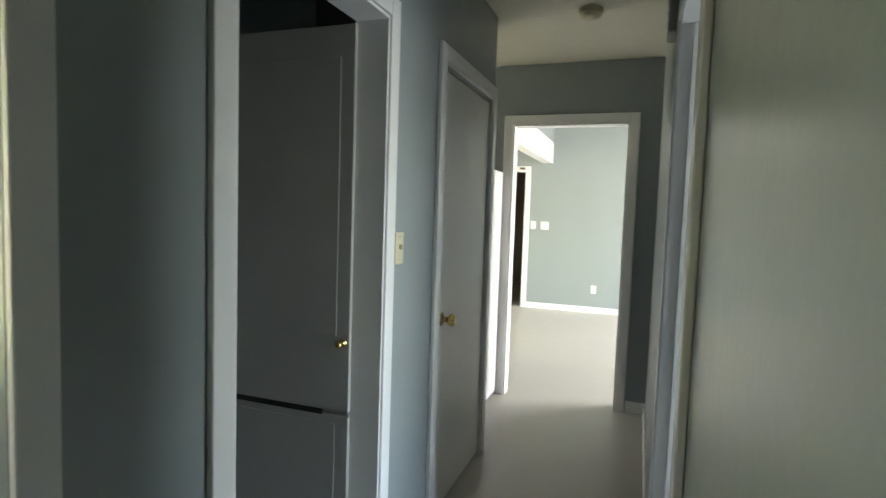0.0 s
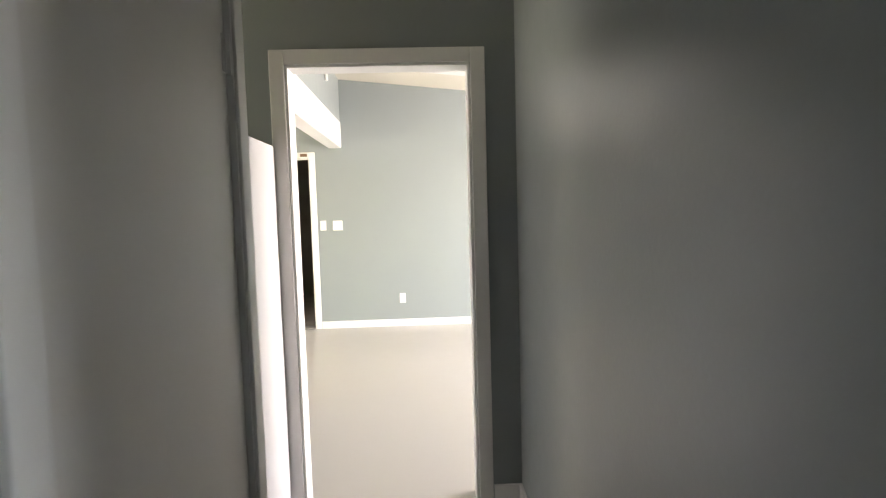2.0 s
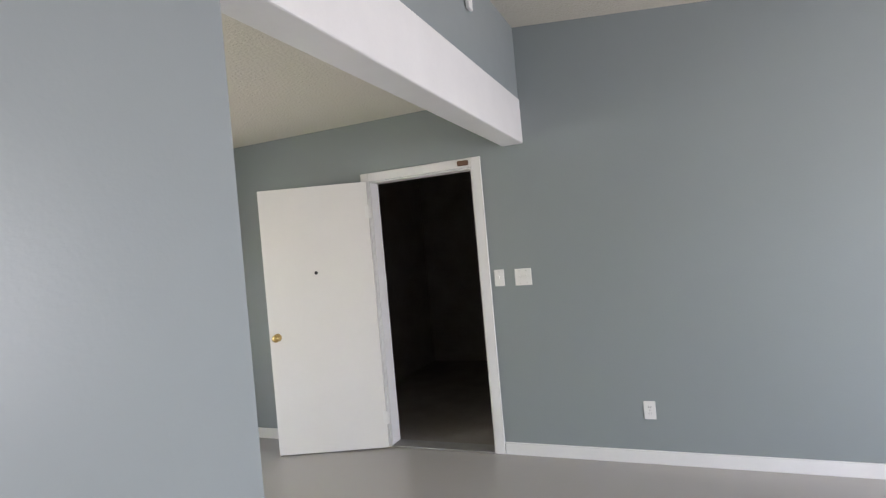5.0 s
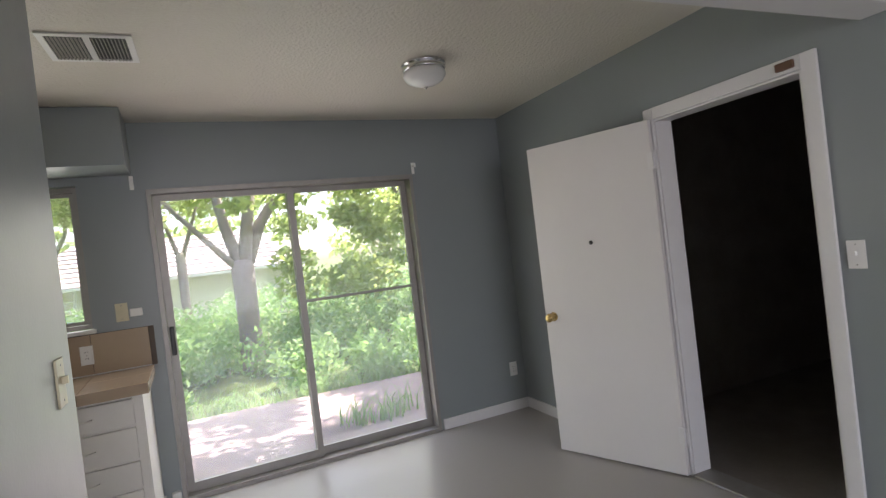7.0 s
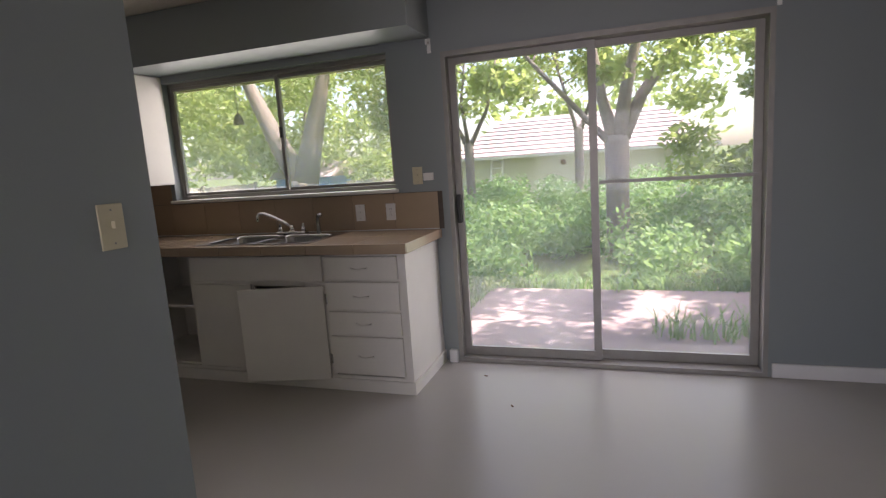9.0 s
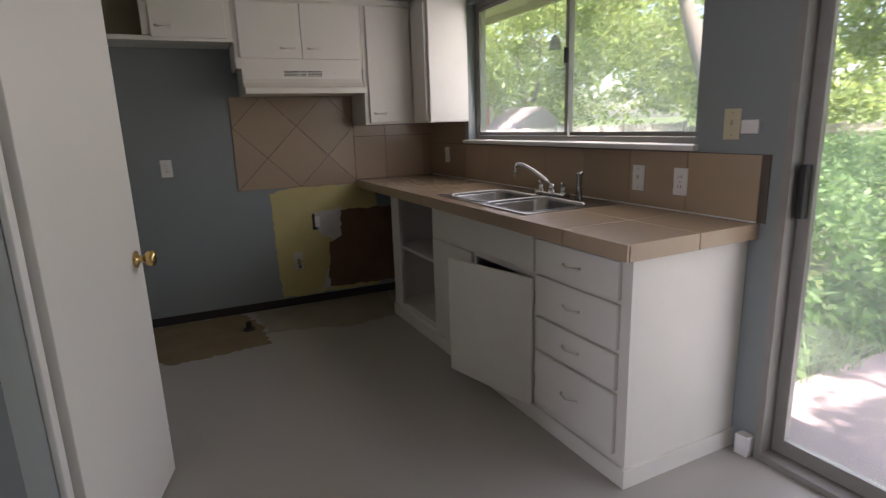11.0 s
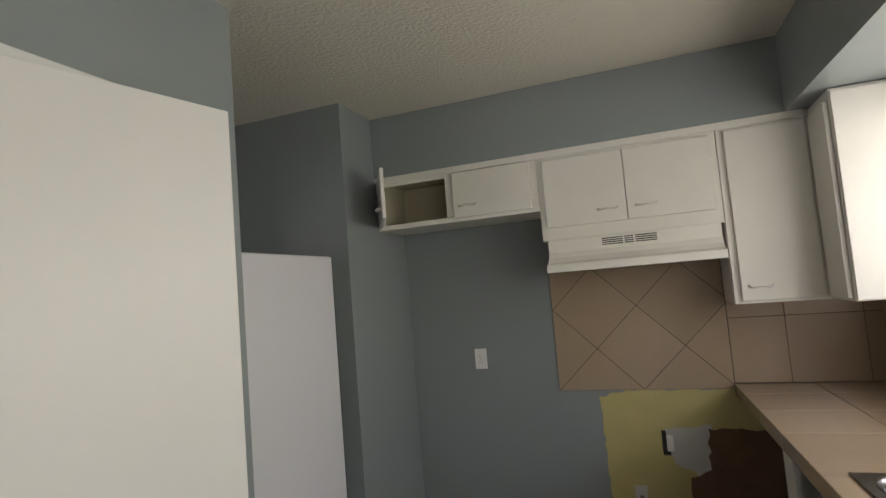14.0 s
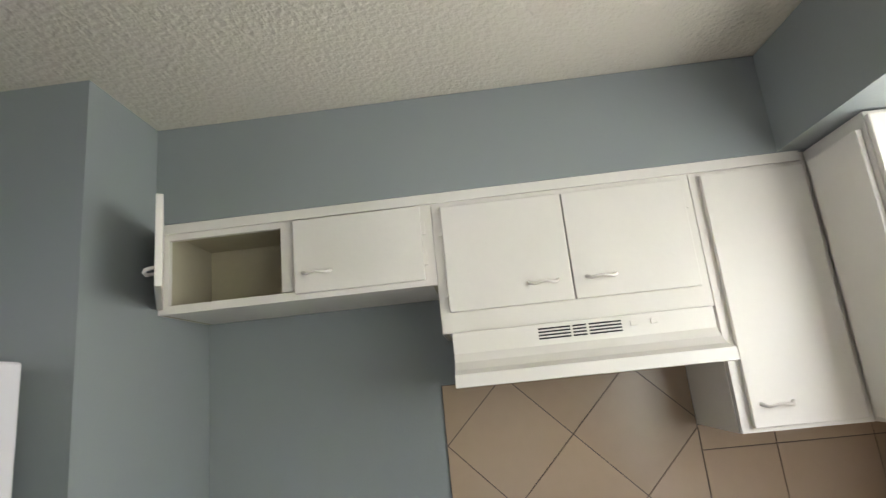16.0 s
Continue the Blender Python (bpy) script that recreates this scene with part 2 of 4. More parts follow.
def vault_z(x):
    return 2.927 - 0.104 * (x + 0.40)


bm = bmesh.new()
for (xa, za), (xb, zb) in (((-0.50, vault_z(-0.5)), (4.4, vault_z(4.4))),):
    vs = [bm.verts.new(p) for p in ((xa, 1.2, za), (xb, 1.2, zb), (xb, 5.3, zb), (xa, 5.3, za), (xa, 1.2, za + .1), (xb, 1.2, zb + .1), (xb, 5.3, zb + .1), (xa, 5.3, za + .1))]
    for f in ((0, 3, 2, 1), (4, 5, 6, 7), (0, 1, 5, 4), (1, 2, 6, 5), (2, 3, 7, 6), (3, 0, 4, 7)):
        bm.faces.new([vs[k] for k in f])
setting("ceiling_vaulted", bm, M_CEIL, "sloping off-white ceiling of the living room")

# west wall with the sliding door and the kitchen window
SY0, SY1, SZ1 = 2.468, 4.342, 2.055
WY0, WY1, WZ0, WZ1 = 0.20, 2.09, 1.185, 2.10
setting("wall_west", boxes((XW, -3.43, YB - T, WY0, 0, H), (XW, -3.43, WY0, WY1, 0, WZ0), (XW, -3.43, WY0, WY1, WZ1, H), (XW, -3.43, WY1, SY0, 0, H), (XW, -3.43, SY0, SY1, SZ1, H), (XW, -3.43, SY1, YF, 0, H)), M_WALL, "blue-grey painted outside wall with window and sliding door openings")
# far wall with the dark doorway
DX0, DX1, DZ = -1.62, -0.78, 2.03
setting("wall_north", boxes((-3.43, DX0, YF, YF + T, 0, H), (DX0, DX1, YF, YF + T, DZ, 3.0), (DX1, 4.3, YF, YF + T, 0, 3.0), (-0.5, DX1, YF, YF + T, H, 3.0)), M_WALL, "blue-grey painted wall with a dark doorway")
setting("wall_south_kitchen", box(-3.43, -0.831, YB - T, YB, 0, H), M_WALL, "blue-grey painted kitchen wall behind the missing stove")
# closet between kitchen and hall
setting("wall_closet", boxes((-0.83, -0.72, YB - T, 0.173, 0, H), (-0.83, XL - T, 0.173, 0.283, 0, H), (XL - T, XL - T + 0.05, 0.145, 0.283, 0, H)), M_WALL, "blue-grey painted closet wall beside the refrigerator")
# hall walls
LD0, LD1 = -0.70, 0.07
LO0, LO1 = -1.98, -1.25
DH = 2.03
setting("wall_hall_west", boxes((XL - T, XL, LD1, 0.145, 0, H), (XL - T, XL, LD0, LD1, DH, H), (XL - T, XL, LO1, LD0, 0, H), (XL - T, XL, LO0, LO1, DH, H), (XL - T, XL, -2.42, LO0, 0, H), (XL - T, XL, -3.2, -2.42, DH, H), (XL - T, XL, -4.3, -3.2, 0, H)), M_WALL, "blue-grey painted hall wall with two doors")
RO0, RO1 = -1.83, -0.965
setting("wall_hall_east", boxes((XR, XR + T, -4.3, RO0, 0, H), (XR, XR + T, RO0, RO1, DH, H), (XR, XR + T, RO1, YE, 0, H)), M_SHEEN, "blue-grey semi-gloss hall wall")
EO0, EO1, EH = -0.08, 0.745, 2.055
setting("wall_hall_end", boxes((-0.20, EO0, YE, YE + 0.10, 0, H), (-1.0, -0.20, YE + 0.095, YE + 0.20, 0, H), (EO0, EO1, YE, YE + 0.10, EH, H), (EO1, XR + T, YE, YE + 0.10, 0, H), (-0.40, 4.3, YE + 0.02, YE + 0.12, H + 0.001, 3.1), (XR + T, 4.3, YE + 0.02, YE + 0.12, 0, H)), M_WALL, "blue-grey painted wall at the end of the hall")
# pantry block
BX0, BX1, BY1 = -1.0, -0.36, 2.425
PO0, PO1 = 1.48, 2.165
setting("wall_pantry", boxes((BX0, BX0 + T, YE + 0.20, PO0, 0, H), (BX0, BX0 + T, PO0, PO1, 2.03, H), (BX0, BX0 + T, PO1, BY1, 0, H), (BX0 + T, BX1 - T, BY1 - T, BY1, 0, H), (BX1 - T, BX1, YE + 0.20, BY1, 0, H)), M_WALL, "blue-grey painted walls of the pantry closet")
# living room
setting("wall_above_beam", box(-0.498, -0.408, YE + 0.12, YF, 2.44, 3.0), M_WALL, "blue-grey painted wall above the ceiling beam")
setting("beam", box(-0.55, -0.40, BY1, YF, 2.137, 2.438, bevel=0.008), M_TRIM, "white painted ceiling beam between dining area and living room")
setting("wall_east", boxes((4.19, 4.3, YE + 0.12, 2.0, 0, 3), (4.19, 4.3, 4.4, YF, 0, 3), (4.19, 4.3, 2.0, 4.4, 0, 0.55), (4.19, 4.3, 2.0, 4.4, 2.15, 3)), M_WALL, "blue-grey painted wall of the living room")
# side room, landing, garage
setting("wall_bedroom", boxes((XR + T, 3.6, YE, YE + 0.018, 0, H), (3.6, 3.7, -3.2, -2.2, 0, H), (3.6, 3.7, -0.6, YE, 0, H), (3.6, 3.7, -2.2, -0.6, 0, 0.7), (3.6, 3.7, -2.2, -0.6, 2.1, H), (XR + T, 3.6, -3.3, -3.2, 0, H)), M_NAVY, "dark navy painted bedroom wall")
# Unseen opening for landing_daylight; last box keeps it off the bathroom door.
setting("wall_landing", boxes((-1.6, XR + T, -4.3, -4.2, 0, H), (-1.7, -1.6, -4.3, -3.85, 0, H), (-1.7, -1.6, -3.85, -2.65, 0, 0.75), (-1.7, -1.6, -3.85, -2.65, 2.05, H), (-1.7, -1.6, -2.65, YB - T - G, 0, H), (-1.6, XL - T, -2.3, -2.2, 0, H)), M_WALL, "blue-grey painted wall behind the hall")
setting("ceiling_garage", box(-2.6, 0.6, YF + T, 8.2, 2.6, 2.7), M_DARKROOM, "dark garage ceiling")
setting("floor_garage", box(-2.6, 0.6, YF + 0.006, 8.2, -0.15, -0.02), M_DARKROOM, "dark dusty garage floor")
setting("wall_garage", boxes((-2.7, -2.6, YF + T, 8.2, -0.1, 2.6), (0.6, 0.7, YF + T, 8.2, -0.1, 2.6), (-2.7, 0.7, 8.2, 8.3, -0.1, 2.6)), M_DARKROOM, "unlit dark garage walls")

# soffits over the cabinets
setting("wall_soffit", boxes((-3.05, -0.832, YB + G, -0.05, 2.15, H - G)), M_WALL, "blue-grey painted soffit above the kitchen cabinets")
setting("wall_soffit_west", box(XW + G, -2.90, YB - 0.03, 2.40, 2.151, H - 2 * G), M_WALL, "blue-grey painted soffit above the kitchen window")


def casing(name, axis, at, a0, a1, top, side, w=0.066, d=0.018, label="white painted door casing"):
    """Three boards round an opening, on the wall face 'at', standing proud towards side."""
    ob = tagged(new(name), label, "trim", kind="structure")
    for nm, c in (("side_board", (a0 - w, a0, 0, top + w)), ("side_board", (a1, a1 + w, 0, top + w)), ("head_board", (a0, a1, top, top + w))):
        p0, p1 = at, at + side * d
        c2 = (p0, p1, c[0], c[1], c[2], c[3]) if axis == "x" else (c[0], c[1], p0, p1, c[2], c[3])
        part(nm, box(*c2, bevel=0.004), M_TRIM, ob)
    return ob


def jamb(axis, w0, w1, a0, a1, top, name="trim_jamb", t=0.012):
    """Lining boards inside an opening through a wall from w0 to w1."""
    cs = []
    for c in ((a0 + G, a0 + t, 0, top - G), (a1 - t, a1 - G, 0, top - G), (a0 + t, a1 - t, top - t, top - G)):
        cs.append((w0, w1, *c) if axis == "x" else (c[0], c[1], w0, w1, c[2], c[3]))
    return tagged(mesh_object(name, boxes(*cs), M_TRIM), "white painted door lining", "trim", kind="structure")


casing("trim_hall_end", "y", YE, EO0, EO1, EH, -1)
casing("trim_hall_end_back", "y", YE + 0.10, EO0, EO1, EH, 1)
jamb("y", YE - 0.01, YE + 0.11, EO0, EO1, EH)
casing("trim_garage", "y", YF, DX0, DX1, DZ, -1)
jamb("y", YF - 0.01, YF + T, DX0, DX1, DZ)
casing("trim_hall_closet", "x", XL, LD0, LD1, DH, 1)
jamb("x", XL - T, XL + 0.01, LD0, LD1, DH)
casing("trim_hall_bath", "x", XL, LO0, LO1, DH, 1, label="white painted casing of a dim doorway")
jamb("x", XL - T, XL + 0.01, LO0, LO1, DH)
casing("trim_hall_near", "x", XL, -3.2, -2.42, DH, 1)
casing("trim_bedroom", "x", XR, RO0, RO1, DH, -1)
jamb("x", XR - 0.01, XR + T + 0.01, RO0, RO1, DH)
setting("trim_bedroom_stop", boxes((XR + 0.03, XR + 0.062, RO1 - 0.024, RO1 - 0.0125, 0, DH - 0.014), (XR + 0.03, XR + 0.062, RO0 + 0.0125, RO0 + 0.024, 0, DH - 0.014)), M_TRIM, "white painted door stop strips")
casing("trim_pantry", "x", BX0, PO0, PO1, 2.03, -1, w=0.055)
jamb("x", BX0 - 0.005, BX0 + T, PO0, PO1, 2.03)

# baseboards
BH, BT = 0.085, 0.014


def baseboard(*cs):
    ob = tagged(new("baseboard"), "white painted baseboard along the wall", "trim", kind="structure")
    for c in cs:
        part("board", box(*c, 0, BH, bevel=0.003), M_TRIM, ob)
    return ob


baseboard((XW - 0.1, DX0 - 0.07, YF - BT, YF))
west_board = baseboard((XW, XW + BT, SY1 + 0.02, YF - BT), (XW, XW + BT + 0.03, 2.41, SY0 - 0.005))
baseboard((DX1 + 0.07, 4.19, YF - BT, YF))
baseboard((XR - BT, XR, RO1 + 0.07, YE), (EO1 + 0.07, XR - BT, YE - BT, YE), (XR - BT, XR, -4.2, RO0 - 0.07))
baseboard((XL, XL + BT, LO1 + 0.07, LD0 - 0.07), (XL, XL + BT, -2.35, LO0 - 0.07))
baseboard((BX1, BX1 + BT, YE + 0.20, BY1 + BT), (BX0, BX1, BY1, BY1 + BT), (BX0 - BT, BX0, 2.23, BY1 + BT))
baseboard((-0.845, -0.831, 0.17, 0.297), (-0.845, XL - T, 0.283, 0.297))
baseboard((XR + T, 3.6, YE - BT, YE))
# ---- end structure ----


def wpart(name, bm, mat, parent, label="", smooth=False):
    """A part whose mesh is given in the world's coordinates."""
    ob = mesh_object(name, bm, mat, smooth)
    ob.parent = parent
    if parent.parent is None:
        ob.matrix_parent_inverse = parent.matrix_basis.inverted()
    return tagged(ob, label)


# ---- doors ----
def knob_bm(axis, at, side):
    s = side
    return lathe([(0.030, 0.0), (0.031, 0.004 * s), (0.014, 0.010 * s), (0.012, 0.030 * s), (0.024, 0.038 * s), (0.029, 0.050 * s), (0.027, 0.062 * s), (0.014, 0.068 * s)], axis, 20, at)


def door_leaf(name, label, width, height, at, turn, knob_mat, hinge_side=1, knob_z=0.91, knob_sides=(-1, 1), t=0.036):
    """A flat door leaf; its hinge is at the origin and it runs along +x."""
    ob = thing(name, label, "door", at, turn)
    leaf = part("leaf", box(0.003, width, -t / 2, t / 2, 0.012, height, bevel=0.003), M_DOOR, ob)
    for sd in knob_sides:
        part("knob", knob_bm("y", (width - 0.065, sd * t / 2, knob_z), sd), knob_mat, ob, "round polished brass knob" if knob_mat is M_BRASS else "", True)
    part("latch_plate", box(width - 0.001, width + 0.002, -0.012, 0.012, knob_z - 0.028, knob_z + 0.028), knob_mat, ob)
    for z in (0.24, 1.80):
        part("hinge", boxes((-0.02, 0.028, hinge_side * (t / 2), hinge_side * (t / 2 + 0.003), z - 0.045, z + 0.045), (-0.008, 0.006, hinge_side * (t / 2 + 0.003), hinge_side * (t / 2 + 0.013), z - 0.05, z + 0.05)), M_TRIM, ob)
    return ob


garage_door = door_leaf("door", "white painted flat door standing wide open, with brass knob and peephole", 0.84, 2.03, (-1.62, 5.135, 0), 180 + 21.5, M_BRASS, hinge_side=1)
part("peephole", lathe([(0.013, 0), (0.013, 0.004), (0.006, 0.005)], "y", 14, (0.44, 0.018, 1.375)), M_BLACK, garage_door)
door_leaf("door", "white painted pantry door standing ajar, with brass knob", 0.682, 2.03, (BX0 - 0.022, 2.155, 0), 270 - 13.5, M_BRASS, hinge_side=-1, knob_z=0.89)
closet_door = door_leaf("door", "closed white flat hall closet door with brass knob", 0.745, 2.0, (XL - 0.022, LD1 - 0.014, 0), 270, M_BRASS, hinge_side=1, knob_sides=(1,))
# dim bathroom door with two raised panels; a black strip paints its slit's shade
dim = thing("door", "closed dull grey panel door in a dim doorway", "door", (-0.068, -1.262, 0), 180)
part("leaf", boxes((0, 0.698, -0.016, 0.016, 0.012, 0.665), (0, 0.698, -0.016, 0.016, 0.685, 2.005), (0.02, 0.68, -0.016, -0.002, 0.665, 0.685)), M_GREYDOOR, dim)
part("upper_panel", box(0.05, 0.63, 0.016, 0.019, 0.95, 1.90, bevel=0.0012), M_GREYDOOR, dim)
part("lower_panel", box(0.05, 0.63, 0.016, 0.019, 0.12, 0.64, bevel=0.0012), M_GREYDOOR, dim)
part("gap_shade", box(0.10, 0.60, 0.0165, 0.018, 0.665, 0.685), M_BLACK, dim)
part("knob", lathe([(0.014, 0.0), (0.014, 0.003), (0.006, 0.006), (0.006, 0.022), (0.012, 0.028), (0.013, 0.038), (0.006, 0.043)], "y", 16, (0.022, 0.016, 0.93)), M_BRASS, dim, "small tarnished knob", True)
tagged(mesh_object("strike_plate", box(XR + 0.085, XR + 0.107, RO1 - 0.017, RO1 - 0.0125, 0.905, 0.94), M_ALU), "small metal strike plate in the door lining", "strike plate")
tagged(mesh_object("door_sensor", box(-0.88, -0.80, YF - 0.034, YF - 0.018, 2.045, 2.08, bevel=0.003), M_BROWN), "small brown alarm contact on the door casing", "sensor")
setting("trim_threshold", box(DX0 + 0.012, DX1 - 0.012, YF - 0.03, YF + T, 0.001, 0.016, bevel=0.004), M_ALU, "worn metal door threshold")


# ---- refrigerator ----
FX0, FX1, FY0, FY1, FZ = -0.83, -0.135, 0.44, 1.185, 1.70
fr = thing("refrigerator", "white two-door refrigerator standing between hall and kitchen", "refrigerator", (FX0, FY0, 0))
wpart("cabinet", box(FX0, FX1, FY0, FY1 - 0.075, 0.03, FZ, bevel=0.008), M_FRIDGE, fr)
for nm, z0, z1 in (("freezer_door", 1.218, FZ + 0.004), ("fridge_door", 0.12, 1.205)):
    d = wpart(nm, box(FX0 + 0.004, FX1 - 0.004, FY1 - 0.062, FY1, z0, z1, bevel=0.012), M_FRIDGE, fr)
    wpart("gasket", box(FX0 + 0.014, FX1 - 0.014, FY1 - 0.075, FY1 - 0.062, z0 + 0.01, z1 - 0.012), M_RUBBER, d)
wpart("grille", box(FX0 + 0.01, FX1 - 0.01, FY1 - 0.06, FY1 - 0.03, 0.03, 0.11), M_RUBBER, fr)
wpart("hinge_cover", box(FX0 + 0.02, FX0 + 0.09, FY1 - 0.10, FY1 - 0.02, FZ, FZ + 0.016, bevel=0.004), M_FRIDGE, fr)
for x in (FX0 + 0.05, FX1 - 0.05):
    for y in (FY0 + 0.06, FY1 - 0.1):
        wpart("foot", lathe([(0.02, 0.0), (0.022, 0.01), (0.012, 0.032)], "z", 12, (x, y, 0)), M_BLACK, fr)


# ---- plates, switches, outlets ----
def plate(kind, label, at, normal, gang=1, mat=None, h=0.115):
    """A wall plate; normal is one of +x -x +y -y."""
    mat = mat or M_PLATE
    turn = {"+y": 180, "-y": 0, "+x": 90, "-x": 270}[normal]
    ob = thing(kind, label, "outlet" if kind == "outlet" else "light switch", at, turn)
    w = 0.07 if gang == 1 else 0.115
    part("plate", box(-w / 2, w / 2, -0.006, 0.0, -h / 2, h / 2, bevel=0.002), mat, ob)
    cs = [0.0] if gang == 1 else [-0.024, 0.024]
    for c in cs:
        if kind == "outlet":
            for z in (-0.02, 0.02):
                sock = part("socket", box(c - 0.016, c + 0.016, -0.0085, -0.006, z - 0.014, z + 0.014, bevel=0.001), mat, ob)
                part("slot", boxes((c - 0.008, c - 0.006, -0.009, -0.0084, z - 0.005, z + 0.006), (c + 0.006, c + 0.008, -0.009, -0.0084, z - 0.005, z + 0.006)), M_BLACK, sock)
        else:
            part("toggle", box(c - 0.004, c + 0.004, -0.02, -0.006, -0.004, 0.014, bevel=0.001), mat, ob)
        for z in (-0.042, 0.042) if kind != "outlet" else (0.0,):
            part("screw", lathe([(0.003, -0.0065), (0.003, -0.0072)], "y", 8, (c, 0, z)), M_ALU, ob)
    return ob


W, S = "white plastic wall outlet plate", "white plastic light switch plate"
plate("light_switch", "ivory plastic hall light switch plate", (XL, -1.12, 1.256), "+x", 1, M_IVORY)
plate("light_switch", "ivory plastic light switch plate on the pantry wall", (-0.865, BY1, 1.252), "+y", 1, M_IVORY)
plate("light_switch", S + " beside the garage door", (-0.65, YF, 1.235), "-y")
plate("light_switch", "white double light switch plate on the living wall", (-0.48, YF, 1.232), "-y", 2)
plate("outlet", W + " low on the living wall", (0.26, YF, 0.34), "-y")
plate("outlet", W + " low in the dining corner", (XW, 5.06, 0.35), "+x")
plate("light_switch", S + " on the tiled backsplash", (XW + 0.009, 1.811, 1.052), "+x")
plate("outlet", W + " on the tiled backsplash", (XW + 0.009, 2.043, 1.051), "+x")
plate("outlet", W + " in the tiled corner", (XW + 0.009, -0.12, 1.09), "+x")
plate("outlet", W + " on the blue-grey kitchen wall", (-1.253, YB, 1.087), "+y")
plate("light_switch", "ivory plastic switch plate beside the sliding door", (XW, 2.255, 1.285), "+x", 1, M_IVORY)
tagged(mesh_object("alarm_contact", box(XW, XW + 0.018, 2.30, 2.37, 1.25, 1.30, bevel=0.003), M_PLATE), "small white plastic box beside the switch", "sensor")
so = thing("outlet", "bare stove outlet in a dark wall hole", "outlet", (-2.225, YB, 0.63), 180)
part("hole", box(-0.038, 0.038, -0.005, 0.0, -0.062, 0.062), M_BLACK, so)
part("socket", box(-0.018, 0.018, -0.018, -0.004, -0.04, 0.04, bevel=0.004), M_PLATE, so)
th = thing("thermostat", "beige square thermostat on a white backing plate", "thermostat", (BX1, 1.89, 1.62), 90)
part("backing_plate", box(-0.075, 0.075, -0.008, 0, -0.085, 0.085, bevel=0.002), M_PLATE, th)
part("body", box(-0.055, 0.055, -0.045, -0.008, -0.06, 0.06, bevel=0.008), M_IVORY, th)
part("lever", box(-0.02, 0.02, -0.05, -0.044, 0.045, 0.055, bevel=0.002), M_PLATE, th)
ch = thing("door_chime", "grey plastic door chime box high on the hall wall", "door chime", (XR, -0.80, 2.12), 270)
part("cover", box(-0.07, 0.07, -0.045, 0, -0.09, 0.09, bevel=0.006), M_ALU, ch)
for k in range(5):
    part("slat", box(-0.05, 0.05, -0.048, -0.045, -0.06 + k * 0.03, -0.048 + k * 0.03), M_PLATE, ch)
sd = thing("smoke_detector", "round beige smoke detector on the hall ceiling", "smoke detector", (0.54, 0.15, H - 0.05))
part("base", lathe([(0.065, 0.052), (0.068, 0.035)], "z", 24), M_IVORY, sd, smooth=True)
part("cover", lathe([(0.062, 0.035), (0.055, 0.012), (0.035, 0.004), (0.01, 0.0)], "z", 24), M_IVORY, sd, smooth=True)
for y in (4.355, 2.395):
    br = thing("curtain_bracket", "small white curtain rod bracket beside the sliding door", "bracket", (XW, y, 2.10), 90, "curtain brackets")
    part("wall_plate", box(-0.012, 0.012, -0.004, 0, -0.045, 0.045, bevel=0.001), M_PLATE, br)
    part("arm", boxes((-0.007, 0.007, -0.045, -0.004, 0.01, 0.022), (-0.007, 0.007, -0.05, -0.045, 0.0, 0.035)), M_PLATE, br)

# ---- ceiling light, vent, living ceiling strips ----
cl = thing("ceiling_light", "flush ceiling light with chrome ring and ribbed frosted glass", "ceiling light", (-2.10, 4.01, H))
part("canopy", lathe([(0.125, 0.0), (0.127, -0.012), (0.118, -0.016), (0.118, -0.030), (0.124, -0.034), (0.112, -0.045)], "z", 36), M_CHROME, cl, "polished chrome ring", True)
bm = lathe([(0.108, -0.04), (0.118, -0.055), (0.116, -0.075), (0.10, -0.098), (0.07, -0.115), (0.035, -0.124), (0.006, -0.127)], "z", 48)
for v in bm.verts:
    a = math.atan2(v.co.y, v.co.x)
    k = 1 + 0.018 * (1 if round(a / (2 * math.pi) * 48) % 2 else -1)
    v.co.x, v.co.y = v.co.x * k, v.co.y * k
part("glass_bowl", bm, M_OPAL, cl, "ribbed frosted glass bowl", True)
part("finial", lathe([(0.008, -0.126), (0.010, -0.132), (0.004, -0.142)], "z", 12), M_CHROME, cl)
vt = thing("ceiling_vent", "dusty white ceiling air vent with two louvred halves", "vent", (-2.0, 2.43, H))
part("frame", boxes((-0.155, 0.155, -0.17, -0.145, -0.008, 0), (-0.155, 0.155, 0.145, 0.17, -0.008, 0), (-0.155, -0.13, -0.145, 0.145, -0.008, 0), (0.13, 0.155, -0.145, 0.145, -0.008, 0), (-0.13, 0.13, -0.012, 0.012, -0.008, 0)), M_PLATE, vt)
# Flat black sheet in place of the shaded duct behind the slats.
part("duct_shade", box(-0.13, 0.13, -0.145, 0.145, -0.0015, -0.0005), M_BLACK, vt)
for half in (-1, 1):
    for k in range(9):
        y = half * (0.022 + k * 0.0138)
        bm = box(-0.128, 0.128, -0.0008, 0.0008, -0.0045, 0.0045)
        bmesh.ops.transform(bm, matrix=pose(0, y, -0.008, half * 38, 0, 0), verts=bm.verts)
        part("slat", bm, M_ALU, vt)
bm = bmesh.new()
for y in (4.05,):
    v = bx(bm, -0.40, 4.19, y, y + 0.14, 0, 0.09)
    for p in v:
        p.co.z = vault_z(p.co.x) - 0.075 + (0.09 if p.co.z > 0.05 else 0)
setting("beam_rafter", bm, M_TRIM, "white painted rafter across the sloping ceiling")
tagged(mesh_object("cable_clip", box(-0.40, -0.38, 4.20, 4.26, 2.70, 2.88, bevel=0.004), M_PLATE), "white plastic bracket on the wall under the ceiling", "bracket")

